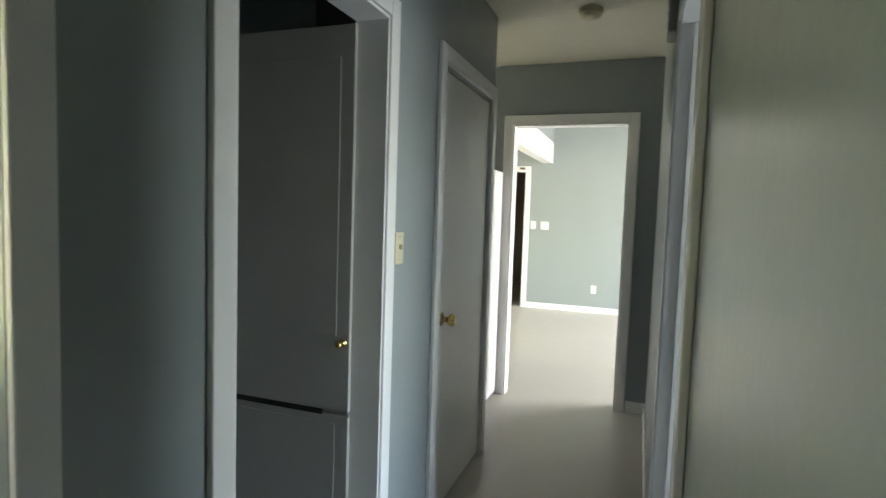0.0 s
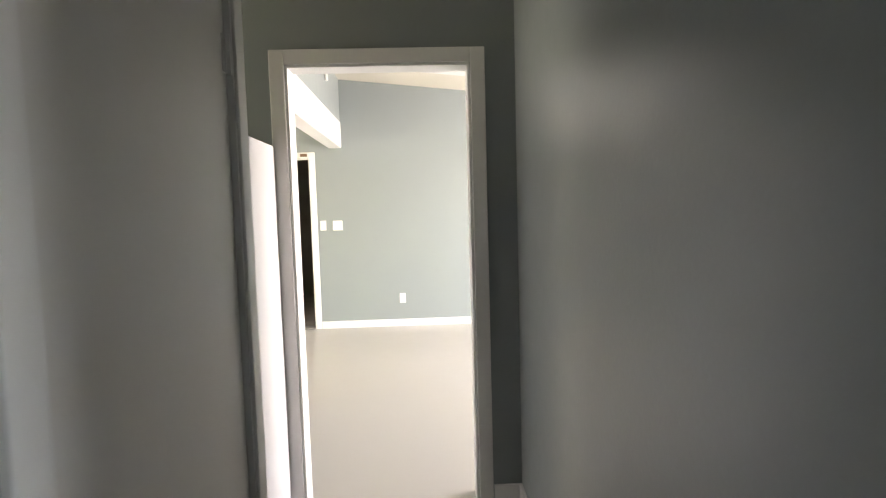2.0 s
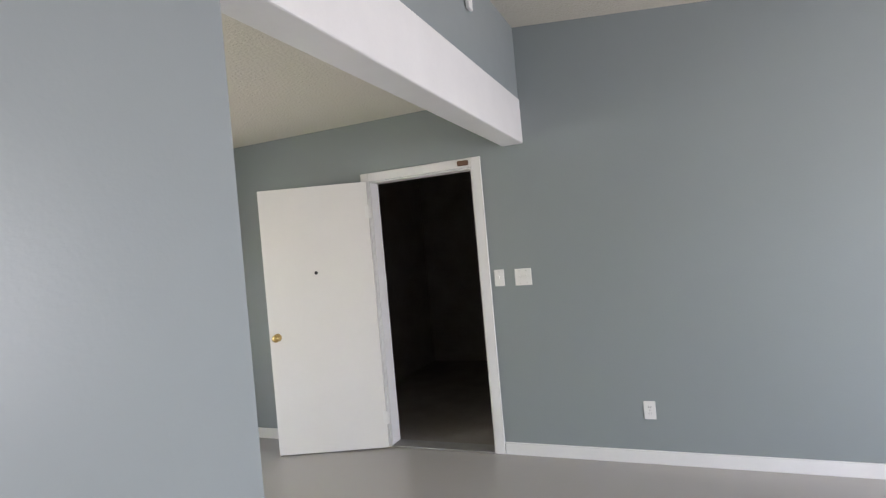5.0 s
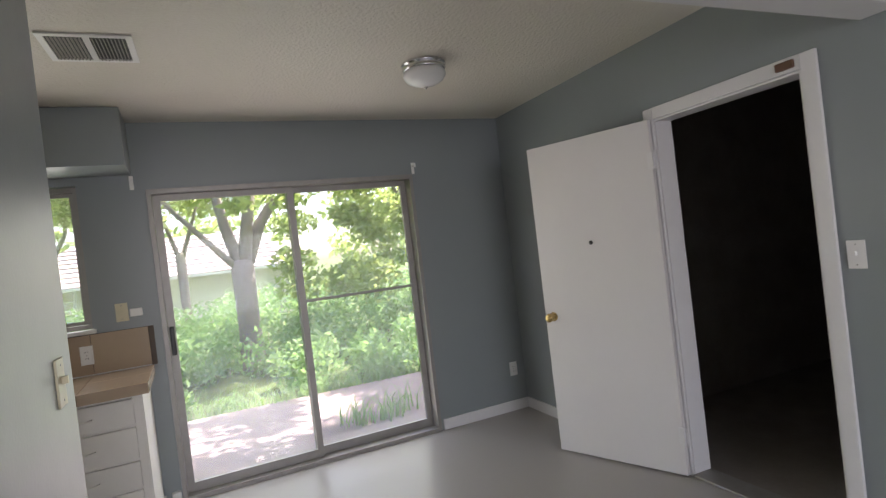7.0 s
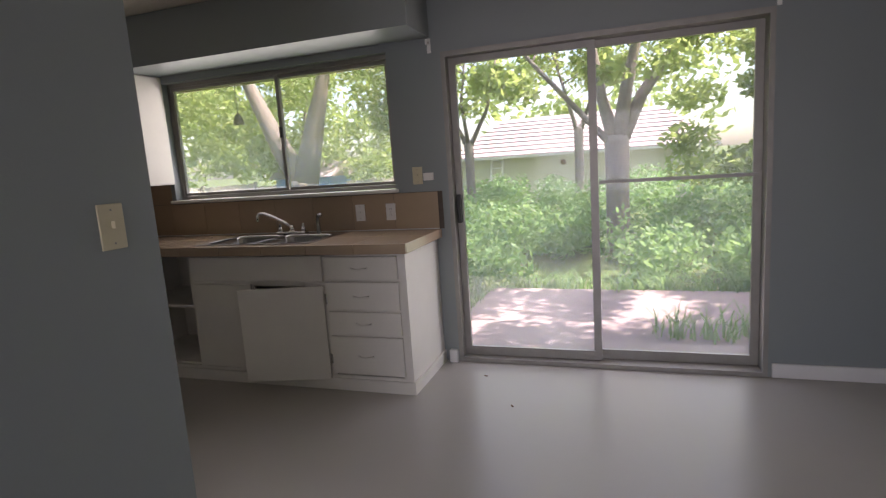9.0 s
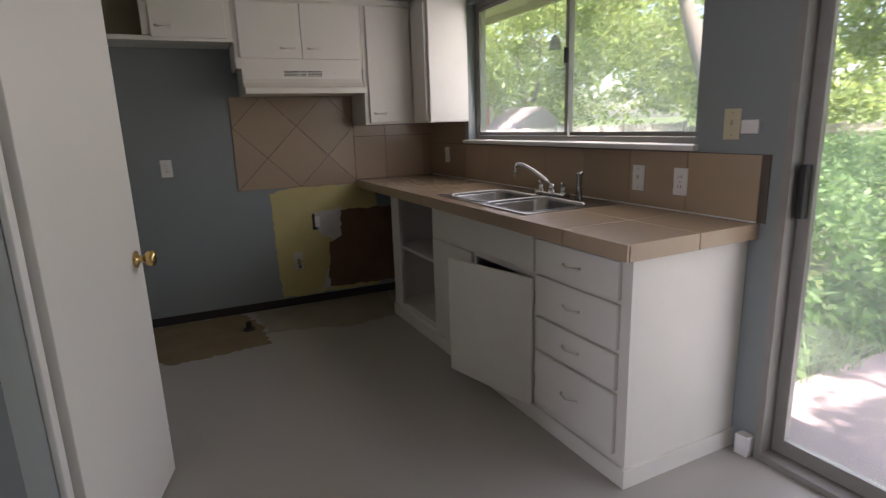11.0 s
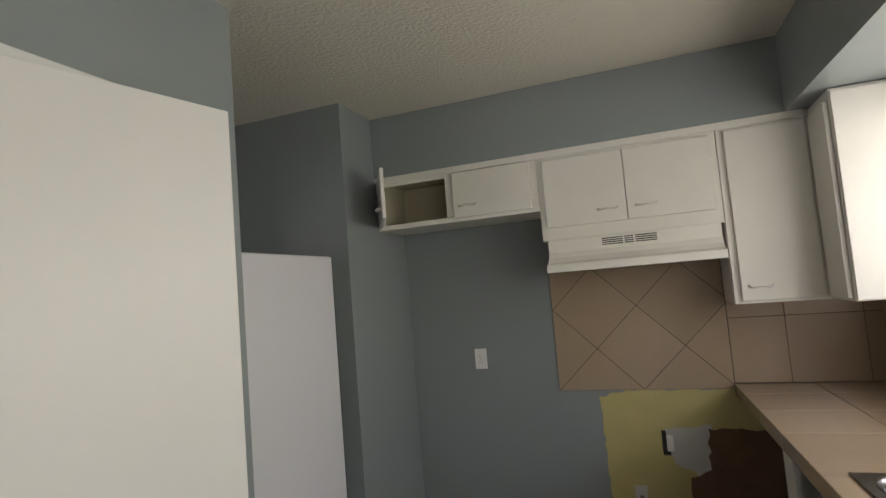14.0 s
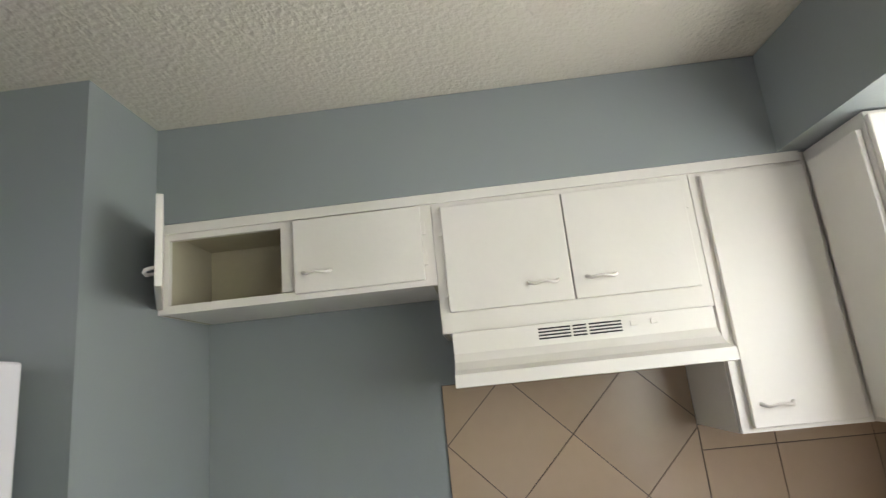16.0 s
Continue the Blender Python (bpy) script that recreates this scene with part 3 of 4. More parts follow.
# ---- sliding door ----
sl = tagged(new("door_sliding"), "aluminium framed sliding glass patio door", "sliding door", kind="structure")
XS = XW - 0.10
part("outer_frame", boxes((XW + 0.012, XS - 0.04, SY0 + G, SY0 + 0.03, 0, SZ1 - G), (XW + 0.012, XS - 0.04, SY1 - 0.03, SY1 - G, 0, SZ1 - G), (XW + 0.012, XS - 0.04, SY0 + 0.03, SY1 - 0.03, SZ1 - 0.035, SZ1 - G), (XW + 0.016, XS - 0.04, SY0 + 0.03, SY1 - 0.03, 0.001, 0.03)), M_ALU, sl)


def slider_panel(x, y0, y1, label):
    z0, z1, w = 0.032, SZ1 - 0.037, 0.045
    p = part("panel_frame", boxes((x - 0.014, x + 0.014, y0, y0 + w, z0, z1), (x - 0.014, x + 0.014, y1 - w, y1, z0, z1), (x - 0.014, x + 0.014, y0 + w, y1 - w, z0, z0 + 0.06), (x - 0.014, x + 0.014, y0 + w, y1 - w, z1 - 0.04, z1)), M_ALU, sl, label)
    g = part("pane", box(x - 0.003, x + 0.003, y0 + w - 0.004, y1 - w + 0.004, z0 + 0.056, z1 - 0.036), M_GLASS, p)
    g.visible_shadow = False
    return p


inner = slider_panel(XS + 0.035, SY0 + 0.032, 3.415, "sliding aluminium panel")
outer_p = slider_panel(XS - 0.005, 3.365, SY1 - 0.032, "fixed aluminium panel")
part("mid_rail", box(XS + 0.010, XS + 0.022, 3.42, SY1 - 0.032, 1.165, 1.185, bevel=0.002), M_ALU, sl)
part("pull_handle", box(XS + 0.05, XS + 0.082, SY0 + 0.04, SY0 + 0.068, 0.955, 1.145, bevel=0.006), M_BLACK, inner, "black plastic pull handle")

# ---- kitchen window ----
wd = tagged(new("window_1"), "aluminium framed two-pane kitchen window", "window", kind="structure")
WX = XW - 0.09
part("window_frame", boxes((WX - 0.03, WX + 0.03, WY0 + G, WY0 + 0.028, WZ0 + 0.022, WZ1 - G), (WX - 0.03, WX + 0.03, WY1 - 0.028, WY1 - G, WZ0 + 0.022, WZ1 - G), (WX - 0.03, WX + 0.03, WY0 + 0.028, WY1 - 0.028, WZ1 - 0.03, WZ1 - G), (WX - 0.03, WX + 0.03, WY0 + 0.028, WY1 - 0.028, WZ0 + 0.022, WZ0 + 0.048)), M_ALU, wd)
for x, y0, y1 in ((WX + 0.012, WY0 + 0.028, 1.20), (WX - 0.014, 1.17, WY1 - 0.028)):
    s_ = part("sash", boxes((x - 0.01, x + 0.01, y0, y0 + 0.022, WZ0 + 0.05, WZ1 - 0.032), (x - 0.01, x + 0.01, y1 - 0.025, y1, WZ0 + 0.05, WZ1 - 0.032), (x - 0.01, x + 0.01, y0 + 0.022, y1 - 0.025, WZ0 + 0.05, WZ0 + 0.07), (x - 0.01, x + 0.01, y0 + 0.022, y1 - 0.025, WZ1 - 0.055, WZ1 - 0.032)), M_ALU, wd)
    g = part("pane", box(x - 0.002, x + 0.002, y0 + 0.02, y1 - 0.023, WZ0 + 0.068, WZ1 - 0.053), M_VEILED, s_)
    g.visible_shadow = False
part("latch", box(WX + 0.022, WX + 0.04, 1.178, 1.196, 1.62, 1.70, bevel=0.004), M_BLACK, wd)
part("window_sill", box(WX + 0.03, XW + 0.035, WY0 - 0.03, WY1 + 0.02, WZ0 - 0.004, WZ0 + 0.020, bevel=0.005), M_TRIM, wd, "white painted wooden sill")

# ---- kitchen base cabinet ----
CX, CXF, CY0, CY1 = XW + 0.003, -2.695, 0.12, 2.362
bc = thing("base_cabinet", "white painted base cabinet with four drawers, open shelf and ajar door", "cabinet", (CX, CY0, 0))
for nm, c in (("side_panel", (CX, CXF - 0.02, CY1 - 0.018, CY1, 0.0, 0.866)), ("side_panel", (CX, CXF - 0.02, CY0, CY0 + 0.018, 0.0, 0.866)), ("back_panel", (CX, CX + 0.012, CY0 + 0.018, CY1 - 0.018, 0.09, 0.866)), ("bottom_panel", (CX + 0.012, CXF - 0.02, CY0 + 0.018, CY1 - 0.018, 0.09, 0.108)), ("partition", (CX + 0.012, CXF - 0.02, 0.80, 0.818, 0.108, 0.866)), ("partition", (CX + 0.012, CXF - 0.02, 1.815, 1.833, 0.108, 0.866))):
    wpart(nm, box(*c), M_CAB, bc)
wpart("face_frame", boxes((CXF - 0.02, CXF, CY0, 0.255, 0, 0.866), (CXF - 0.02, CXF, 0.79, 0.835, 0.09, 0.866), (CXF - 0.02, CXF, 1.80, 1.845, 0.09, 0.866), (CXF - 0.02, CXF, 2.30, CY1, 0, 0.866), (CXF - 0.02, CXF, 0.255, 2.30, 0.0, 0.095), (CXF - 0.02, CXF, 0.835, 2.30, 0.845, 0.866), (CXF - 0.02, CXF, 0.835, 1.80, 0.66, 0.70), (CXF - 0.02, CXF, 1.285, 1.30, 0.095, 0.66), *[(CXF - 0.02, CXF - 0.0005, 1.845, 2.30, z - 0.02, z + 0.02) for z in (0.358, 0.512, 0.697)]), M_CAB, bc)
wpart("base_trim", boxes((CXF + 0.001, CXF + 0.014, CY0, CY1 + 0.013, 0, 0.075), (CX, CXF + 0.001, CY1 + 0.001, CY1 + 0.013, 0, 0.075)), M_CAB, bc)
wpart("shelf", box(CX + 0.012, CXF - 0.022, 0.138, 0.80, 0.497, 0.515), M_CAB, bc)
wpart("false_front", box(CXF, CXF + 0.016, 0.82, 1.815, 0.695, 0.852, bevel=0.003), M_CAB, bc)
for z0, z1 in ((0.705, 0.845), (0.52, 0.69), (0.365, 0.505), (0.11, 0.35)):
    d = wpart("drawer", box(CXF, CXF + 0.019, 1.835, 2.315, z0, z1, bevel=0.004), M_CAB, bc)
    zc = (z0 + z1) / 2
    h_ = tube([(CXF + 0.018, 2.02, zc), (CXF + 0.034, 2.035, zc), (CXF + 0.040, 2.07, zc - 0.006), (CXF + 0.034, 2.105, zc), (CXF + 0.018, 2.12, zc)], 0.0045, 8)
    wpart("handle", h_, M_CAB, d, smooth=True)
wpart("door", box(CXF, CXF + 0.019, 0.825, 1.285, 0.105, 0.672, bevel=0.003), M_CAB, bc)
bm = box(0, 0.019, -0.545, 0, 0.07, 0.665, bevel=0.003)
bmesh.ops.transform(bm, matrix=pose(CXF + 0.004, 1.81, 0.0, 0, 0, 14), verts=bm.verts)
wpart("door", bm, M_CAB, bc, "loose door hanging open")
wpart("hinge", box(CXF + 0.001, CXF + 0.006, 1.812, 1.832, 0.55, 0.61), M_CHROME, bc)
wpart("hinge", box(CXF + 0.001, CXF + 0.006, 1.812, 1.832, 0.17, 0.23), M_CHROME, bc)

# ---- countertop ----
ct = thing("countertop", "brown tiled countertop with sink cutout", "countertop", (XW + 0.012, YB + 0.012, 0.868))
SK = (-3.19, -2.72, 0.90, 1.71)
TX0, TX1, TY0, TY1 = XW + 0.004, -2.628, YB - 0.02, 2.40


def minus(r, h):
    """Rectangle r (x0, x1, y0, y1) without rectangle h, as rectangles."""
    x0, x1, y0, y1 = r
    a0, a1, b0, b1 = max(x0, h[0]), min(x1, h[1]), max(y0, h[2]), min(y1, h[3])
    if a0 >= a1 or b0 >= b1:
        return [r]
    out = [(x0, x1, y0, b0), (x0, x1, b1, y1), (x0, a0, b0, b1), (a1, x1, b0, b1)]
    return [q for q in out if q[1] - q[0] > 0.004 and q[3] - q[2] > 0.004]


wpart("bed", boxes(*[(*r, 0.866, 0.917) for r in minus((TX0, TX1 - 0.010, TY0, TY1 - 0.010), SK)]), M_GROUT, ct)


# ---- sink and faucet ----
sk = thing("sink", "stainless steel double bowl kitchen sink set in the countertop", "sink", (-2.96, 1.30, 0.926))
RX0, RX1, RY0, RY1 = -3.215, -2.695, 0.875, 1.735


def bowl(y0, y1, x0=-3.10, x1=-2.735, depth=0.16):
    """An open steel bowl with rounded corners."""
    bm = bmesh.new()
    rings = []
    for inset, z, r in ((-0.012, 0.9325, 0.075), (0.0, 0.9315, 0.07), (0.006, 0.915, 0.065), (0.022, 0.925 - depth + 0.03, 0.06), (0.05, 0.925 - depth, 0.05)):
        ring = []
        for cx, cy, a0 in ((x1 - inset - r, y1 - inset - r, 0), (x0 + inset + r, y1 - inset - r, 90), (x0 + inset + r, y0 + inset + r, 180), (x1 - inset - r, y0 + inset + r, 270)):
            for k in range(7):
                a = radians(a0 + k * 15)
                ring.append(bm.verts.new((cx + r * math.cos(a), cy + r * math.sin(a), z)))
        rings.append(ring)
    n = len(rings[0])
    for a, b in zip(rings, rings[1:]):
        for k in range(n):
            bm.faces.new((a[k], b[k], b[(k + 1) % n], a[(k + 1) % n]))
    bm.faces.new(rings[-1])
    bmesh.ops.recalc_face_normals(bm, faces=bm.faces)
    for f in bm.faces:
        f.normal_flip()
    return bm


wpart("rim", boxes(*[(*q, 0.9255, 0.931) for r in minus((RX0, RX1, RY0, RY1), (-3.10, -2.735, 0.925, 1.285)) for q in minus(r, (-3.10, -2.735, 1.325, 1.685))]), M_STEEL, sk)
for y0, y1 in ((0.915, 1.295), (1.315, 1.695)):
    b_ = wpart("bowl", bowl(y0, y1), M_STEEL, sk, smooth=True)
    wpart("drain", lathe([(0.045, 0.766), (0.045, 0.769), (0.03, 0.768), (0.028, 0.766)], "z", 24, (-2.92, (y0 + y1) / 2, 0)), M_CHROME, b_)
fc = thing("faucet", "chrome kitchen faucet with two handles and a side sprayer", "faucet", (-3.165, 1.31, 0.931))
part("deck_plate", box(-0.028, 0.028, -0.12, 0.12, 0, 0.018, bevel=0.007), M_CHROME, fc, smooth=True)
part("spout_base", lathe([(0.022, 0.018), (0.02, 0.05), (0.014, 0.062)], "z", 18), M_CHROME, fc, smooth=True)
part("spout", tube([(0, 0, 0.05), (0.02, -0.04, 0.085), (0.05, -0.11, 0.13), (0.075, -0.17, 0.158), (0.088, -0.20, 0.158), (0.093, -0.212, 0.135), (0.093, -0.212, 0.105)], [0.012, 0.011, 0.010, 0.010, 0.011, 0.011, 0.012], 12), M_CHROME, fc, smooth=True)
for y in (-0.095, 0.095):
    hd = part("handle_base", lathe([(0.019, 0.018), (0.017, 0.04), (0.012, 0.05)], "z", 16, (0, y, 0)), M_CHROME, fc, smooth=True)
    part("lever", tube([(0, y, 0.05), (0.0, y, 0.064), (0.03, y + 0.02, 0.072)], [0.011, 0.009, 0.006], 10), M_CHROME, hd, smooth=True)
part("sprayer", tube([(0.005, 0.22, 0.0), (0.005, 0.22, 0.06), (0.005, 0.22, 0.10), (0.02, 0.235, 0.125), (0.035, 0.265, 0.132)], [0.018, 0.013, 0.013, 0.014, 0.012], 12), M_STEEL, fc, smooth=True)


# ---- upper cabinets and hood ----
def pull(x, z, y, w=0.09):
    return tube([(x - w / 2, y, z), (x - w / 2 + 0.012, y + 0.02, z - 0.008), (x, y + 0.026, z - 0.002), (x + w / 2 - 0.012, y + 0.02, z - 0.008), (x + w / 2, y, z)], [0.006, 0.005, 0.0045, 0.005, 0.006], 8)


YC = -0.07
UT = 2.148


def upper(label, x0, x1, z0, doors):
    """An open-fronted wall cabinet with face frame; doors are (x0, x1, z0, z1, open degrees, pull x)."""
    ob = thing("wall_cabinet", label, "cabinet", (x1, YB + 0.004, z0))
    for nm, c in (("inner_side", (x0 - 0.004, x0 - 0.016, YB + 0.004, YC - 0.018, z0, UT)), ("inner_side", (x1 + 0.004, x1 + 0.016, YB + 0.004, YC - 0.018, z0, UT)), ("back_panel", (x1 + 0.016, x0 - 0.016, YB + 0.004, YB + 0.014, z0 + 0.016, UT - 0.016)), ("top_panel", (x1 + 0.016, x0 - 0.016, YB + 0.004, YC - 0.018, UT - 0.016, UT))):
        wpart(nm, box(*c), M_CABIN, ob)
    wpart("bottom_panel", box(x0 - 0.016, x1 + 0.016, YB + 0.004, YC - 0.018, z0, z0 + 0.016), M_CAB, ob)
    for sx, d in ((x0, -0.001), (x1, 0.001)):
        wpart("side_panel", box(sx - d, sx - 4 * d, YB + 0.004, YC - 0.018, z0, UT), M_CAB, ob)
    wpart("face_frame", boxes((x0, x0 - 0.035, YC - 0.018, YC, z0, UT), (x1, x1 + 0.035, YC - 0.018, YC, z0, UT), (x1 + 0.035, x0 - 0.035, YC - 0.018, YC, z0, min(d_[2] for d_ in doors) + 0.012), (x1 + 0.035, x0 - 0.035, YC - 0.018, YC, UT - 0.05, UT), *[(a[1] + 0.02, b[0] - 0.02, YC - 0.018, YC - 0.0005, z0 + 0.03, UT - 0.045) for a, b in zip(doors, doors[1:])]), M_CAB, ob)
    for a0, a1, b0, b1, ang, px in doors:
        if ang:
            bm = box(-(a0 - a1), 0, 0, 0.018, b0, b1, bevel=0.003)
            bmesh.ops.transform(bm, matrix=pose(a0, YC + 0.002, 0, 0, 0, ang), verts=bm.verts)
            dr = wpart("door", bm, M_CAB, ob, "door swung wide open")
            bm = tube([(-0.36, 0.018, b0 + 0.06), (-0.355, 0.04, b0 + 0.055), (-0.32, 0.044, b0 + 0.055), (-0.285, 0.04, b0 + 0.055), (-0.28, 0.018, b0 + 0.06)], 0.005, 8)
            bmesh.ops.transform(bm, matrix=pose(a0, YC + 0.002, 0, 0, 0, ang), verts=bm.verts)
            wpart("handle", bm, M_CAB, dr, smooth=True)
        else:
            dr = wpart("door", box(a0, a1, YC + 0.001, YC + 0.019, b0, b1, bevel=0.003), M_CAB, ob)
            wpart("handle", pull(px, b0 + 0.065, YC + 0.018), M_CAB, dr, smooth=True)
            hx = a0 + 0.005 if abs(px - a1) < abs(px - a0) else a1 - 0.005
            for z in (b0 + 0.07, b1 - 0.07):
                wpart("hinge", box(hx - 0.006, hx + 0.006, YC + 0.001, YC + 0.011, z - 0.022, z + 0.022), M_CAB, dr)
    return ob


upper("low white wall cabinet with one door missing shut and one open", -0.832, -1.735, 1.855, [(-0.85, -1.26, 1.87, 2.12, -60, 0), (-1.285, -1.70, 1.872, 2.112, 0, -1.36)])
upper("white two-door wall cabinet above the range hood", -1.737, -2.553, 1.70, [(-1.765, -2.1455, 1.762, 2.10, 0, -2.06), (-2.1495, -2.525, 1.762, 2.10, 0, -2.235)])
upper("tall white corner wall cabinet with a single door", -2.556, -2.92, 1.332, [(-2.585, -2.90, 1.345, 2.105, 0, -2.66)])
cc = thing("wall_cabinet", "white corner wall cabinet beside the window", "cabinet", (XW + 0.004, YB + 0.004, 1.332))
wpart("body", box(-3.225, -2.923, YB + 0.004, 0.20, 1.332, UT, bevel=0.002), M_CAB, cc)
wpart("door", box(-2.922, -2.905, YC + 0.03, 0.185, 1.345, 2.105, bevel=0.003), M_CAB, cc)
wpart("end_panel", box(-3.214, -2.925, 0.201, 0.217, 1.336, 2.135, bevel=0.003), M_CAB, cc)
tm = tagged(mesh_object("trim_cabinet_top", boxes((-0.832, -2.90, YC + 0.001, YC + 0.012, 2.118, UT + 0.012)), M_CAB), "white painted strip along the cabinet tops", "trim", kind="structure")

hx0, hx1 = -1.765, -2.535
hd = thing("range_hood", "white enamel range hood under the wall cabinet", "range hood", (hx1, YB, 1.54))
bm = bmesh.new()
prof = [(YB + 0.004, 1.697), (YC + 0.03, 1.697), (YC + 0.03, 1.635), (YC + 0.045, 1.61), (YC + 0.075, 1.588), (YC + 0.125, 1.575), (YC + 0.13, 1.54), (YC + 0.11, 1.538), (YB + 0.004, 1.545)]
va, vb = ([bm.verts.new((x, y, z)) for y, z in prof] for x in (hx0, hx1))
for k in range(len(prof)):
    j = (k + 1) % len(prof)
    bm.faces.new((va[k], va[j], vb[j], vb[k]))
bm.faces.new(va[::-1])
bm.faces.new(vb)
bmesh.ops.recalc_face_normals(bm, faces=bm.faces)
wpart("shell", bm, M_CAB, hd)
for a, b in ((-2.02, -2.115), (-2.122, -2.162), (-2.17, -2.265)):
    for k in range(4):
        wpart("vent_slot", box(a, b, YC + 0.0295, YC + 0.0312, 1.652 + k * 0.0095, 1.657 + k * 0.0095), M_BLACK, hd)
for x in (-2.30, -2.36):
    wpart("switch", box(x - 0.01, x + 0.01, YC + 0.03, YC + 0.034, 1.665, 1.68, bevel=0.001), M_CAB, hd)


# ---- bare wall patches, stove connections, floor stains ----
def ragged(pts, amp, seed, y, name, mat, label, cat, t=0.002, plane="y"):
    """A thin layer with an uneven outline round the given corner points."""
    rnd = random.Random(seed)
    out = []
    for (ax, az), (bx_, bz) in zip(pts, pts[1:] + pts[:1]):
        n = max(2, int(math.hypot(bx_ - ax, bz - az) / 0.03))
        for k in range(n):
            f = k / n
            out.append((ax + (bx_ - ax) * f + rnd.uniform(-amp, amp), az + (bz - az) * f + rnd.uniform(-amp, amp)))
    bm = bmesh.new()
    place = (lambda p, o: (p[0], y + o, p[1])) if plane == "y" else (lambda p, o: (p[0], p[1], y + o))
    lo = [bm.verts.new(place(p, 0)) for p in out]
    hi = [bm.verts.new(place(p, t)) for p in out]
    bm.faces.new(lo[::-1])
    bm.faces.new(hi)
    for k in range(len(out)):
        j = (k + 1) % len(out)
        bm.faces.new((lo[k], lo[j], hi[j], hi[k]))
    bmesh.ops.recalc_face_normals(bm, faces=bm.faces)
    bmesh.ops.triangulate(bm, faces=bm.faces)
    return tagged(mesh_object(name, bm, mat), label, cat, kind="structure")


ragged([(-1.92, 0.07), (-1.90, 0.86), (-2.05, 0.90), (-2.70, 0.90), (-2.70, 0.07)], 0.008, 3, YB + 0.001, "wall_patch_yellow", M_YELLOW, "old yellow paint left where the stove stood", "wall")
ragged([(-2.22, 0.09), (-2.33, 0.10), (-2.34, 0.48), (-2.24, 0.52), (-2.20, 0.70), (-2.42, 0.72), (-2.42, 0.50), (-2.36, 0.46)], 0.006, 5, YB + 0.004, "wall_patch_plaster", M_PATCH, "white plaster patch on the bare wall", "wall")
ragged([(-2.28, 0.10), (-2.30, 0.45), (-2.40, 0.50), (-2.41, 0.70), (-2.95, 0.70), (-2.95, 0.10)], 0.009, 8, YB + 0.007, "wall_patch_brown", M_BROWN, "torn brown bare wall board", "wall")
ragged([(-0.84, YB + 0.02), (-1.62, YB + 0.02), (-1.72, -0.02), (-1.72, 0.30), (-1.15, 0.36), (-0.98, 0.20), (-0.85, 0.16)], 0.018, 11, 0.0005, "floor_stain", M_DIRTY, "dirty brown bare patch where the stove and refrigerator stood", "floor", 0.0015, "z")
M_WORN = material("worn_yellowed_vinyl", (0.33, 0.295, 0.215), 0.42, spots=0.3, scale=4, bump=0.15, bump_scale=40)
ragged([(-1.70, YB + 0.02), (-2.72, YB + 0.02), (-2.66, 0.16), (-2.30, 0.24), (-2.0, 0.14), (-1.74, 0.10)], 0.02, 12, 0.0004, "floor_worn", M_WORN, "yellowed worn vinyl where the stove stood", "floor", 0.0012, "z")
M_GLUE = material("black_glue_strip", (0.035, 0.03, 0.028), 0.8, spots=0.3, scale=12)
tagged(mesh_object("baseboard_strip", boxes((-0.83 - 0.006, -3.0, YB + 0.0025, YB + 0.010, 0, 0.06), (-0.846, -0.8305, YB + 0.010, 0.165, 0, 0.06)), M_GLUE), "black glue strip where the baseboard was removed", "trim", kind="structure")
gv = thing("gas_valve", "chrome gas valve on a plastered wall patch", "valve", (-2.06, YB + 0.003, 0.35), 180)
part("hole", box(-0.03, 0.03, -0.003, 0.0, -0.07, 0.06, bevel=0.001), M_PATCH, gv)
part("pipe", tube([(0, 0, 0), (0, -0.04, 0), (0, -0.05, -0.02), (0, -0.05, -0.05)], 0.012, 10), M_STEEL, gv, smooth=True)
part("tap", box(-0.022, 0.022, -0.062, -0.05, -0.006, 0.006, bevel=0.002), M_BRASS, gv)
tagged(mesh_object("floor_pipe_stub", lathe([(0.04, 0.002), (0.035, 0.012), (0.018, 0.014), (0.018, 0.055), (0.012, 0.06)], "z", 16, (-1.63, -0.02, 0)), M_GLUE), "dark capped pipe stub in the stained floor", "pipe")
tagged(mesh_object("water_line", tube([(-0.86, 0.50, 0.008), (-0.95, 0.47, 0.006), (-1.03, 0.36, 0.006), (-1.06, 0.22, 0.007), (-1.04, 0.10, 0.012), (-1.00, 0.02, 0.025), (-1.03, -0.04, 0.05)], 0.006, 8), M_BLACK), "thin black supply line lying on the floor", "hose")
for x, y, a in ((-2.66, 2.98, 30), (-3.05, 2.72, 80), (-1.5, 3.5, 10)):
    bm = box(-0.012, 0.012, -0.005, 0.005, 0.0005, 0.006, bevel=0.002)
    bmesh.ops.transform(bm, matrix=pose(x, y, 0, 0, 0, a), verts=bm.verts)
    tagged(mesh_object("leaf_debris", bm, M_BROWN), "tiny dark crumb of debris on the floor", "debris", "floor crumbs")

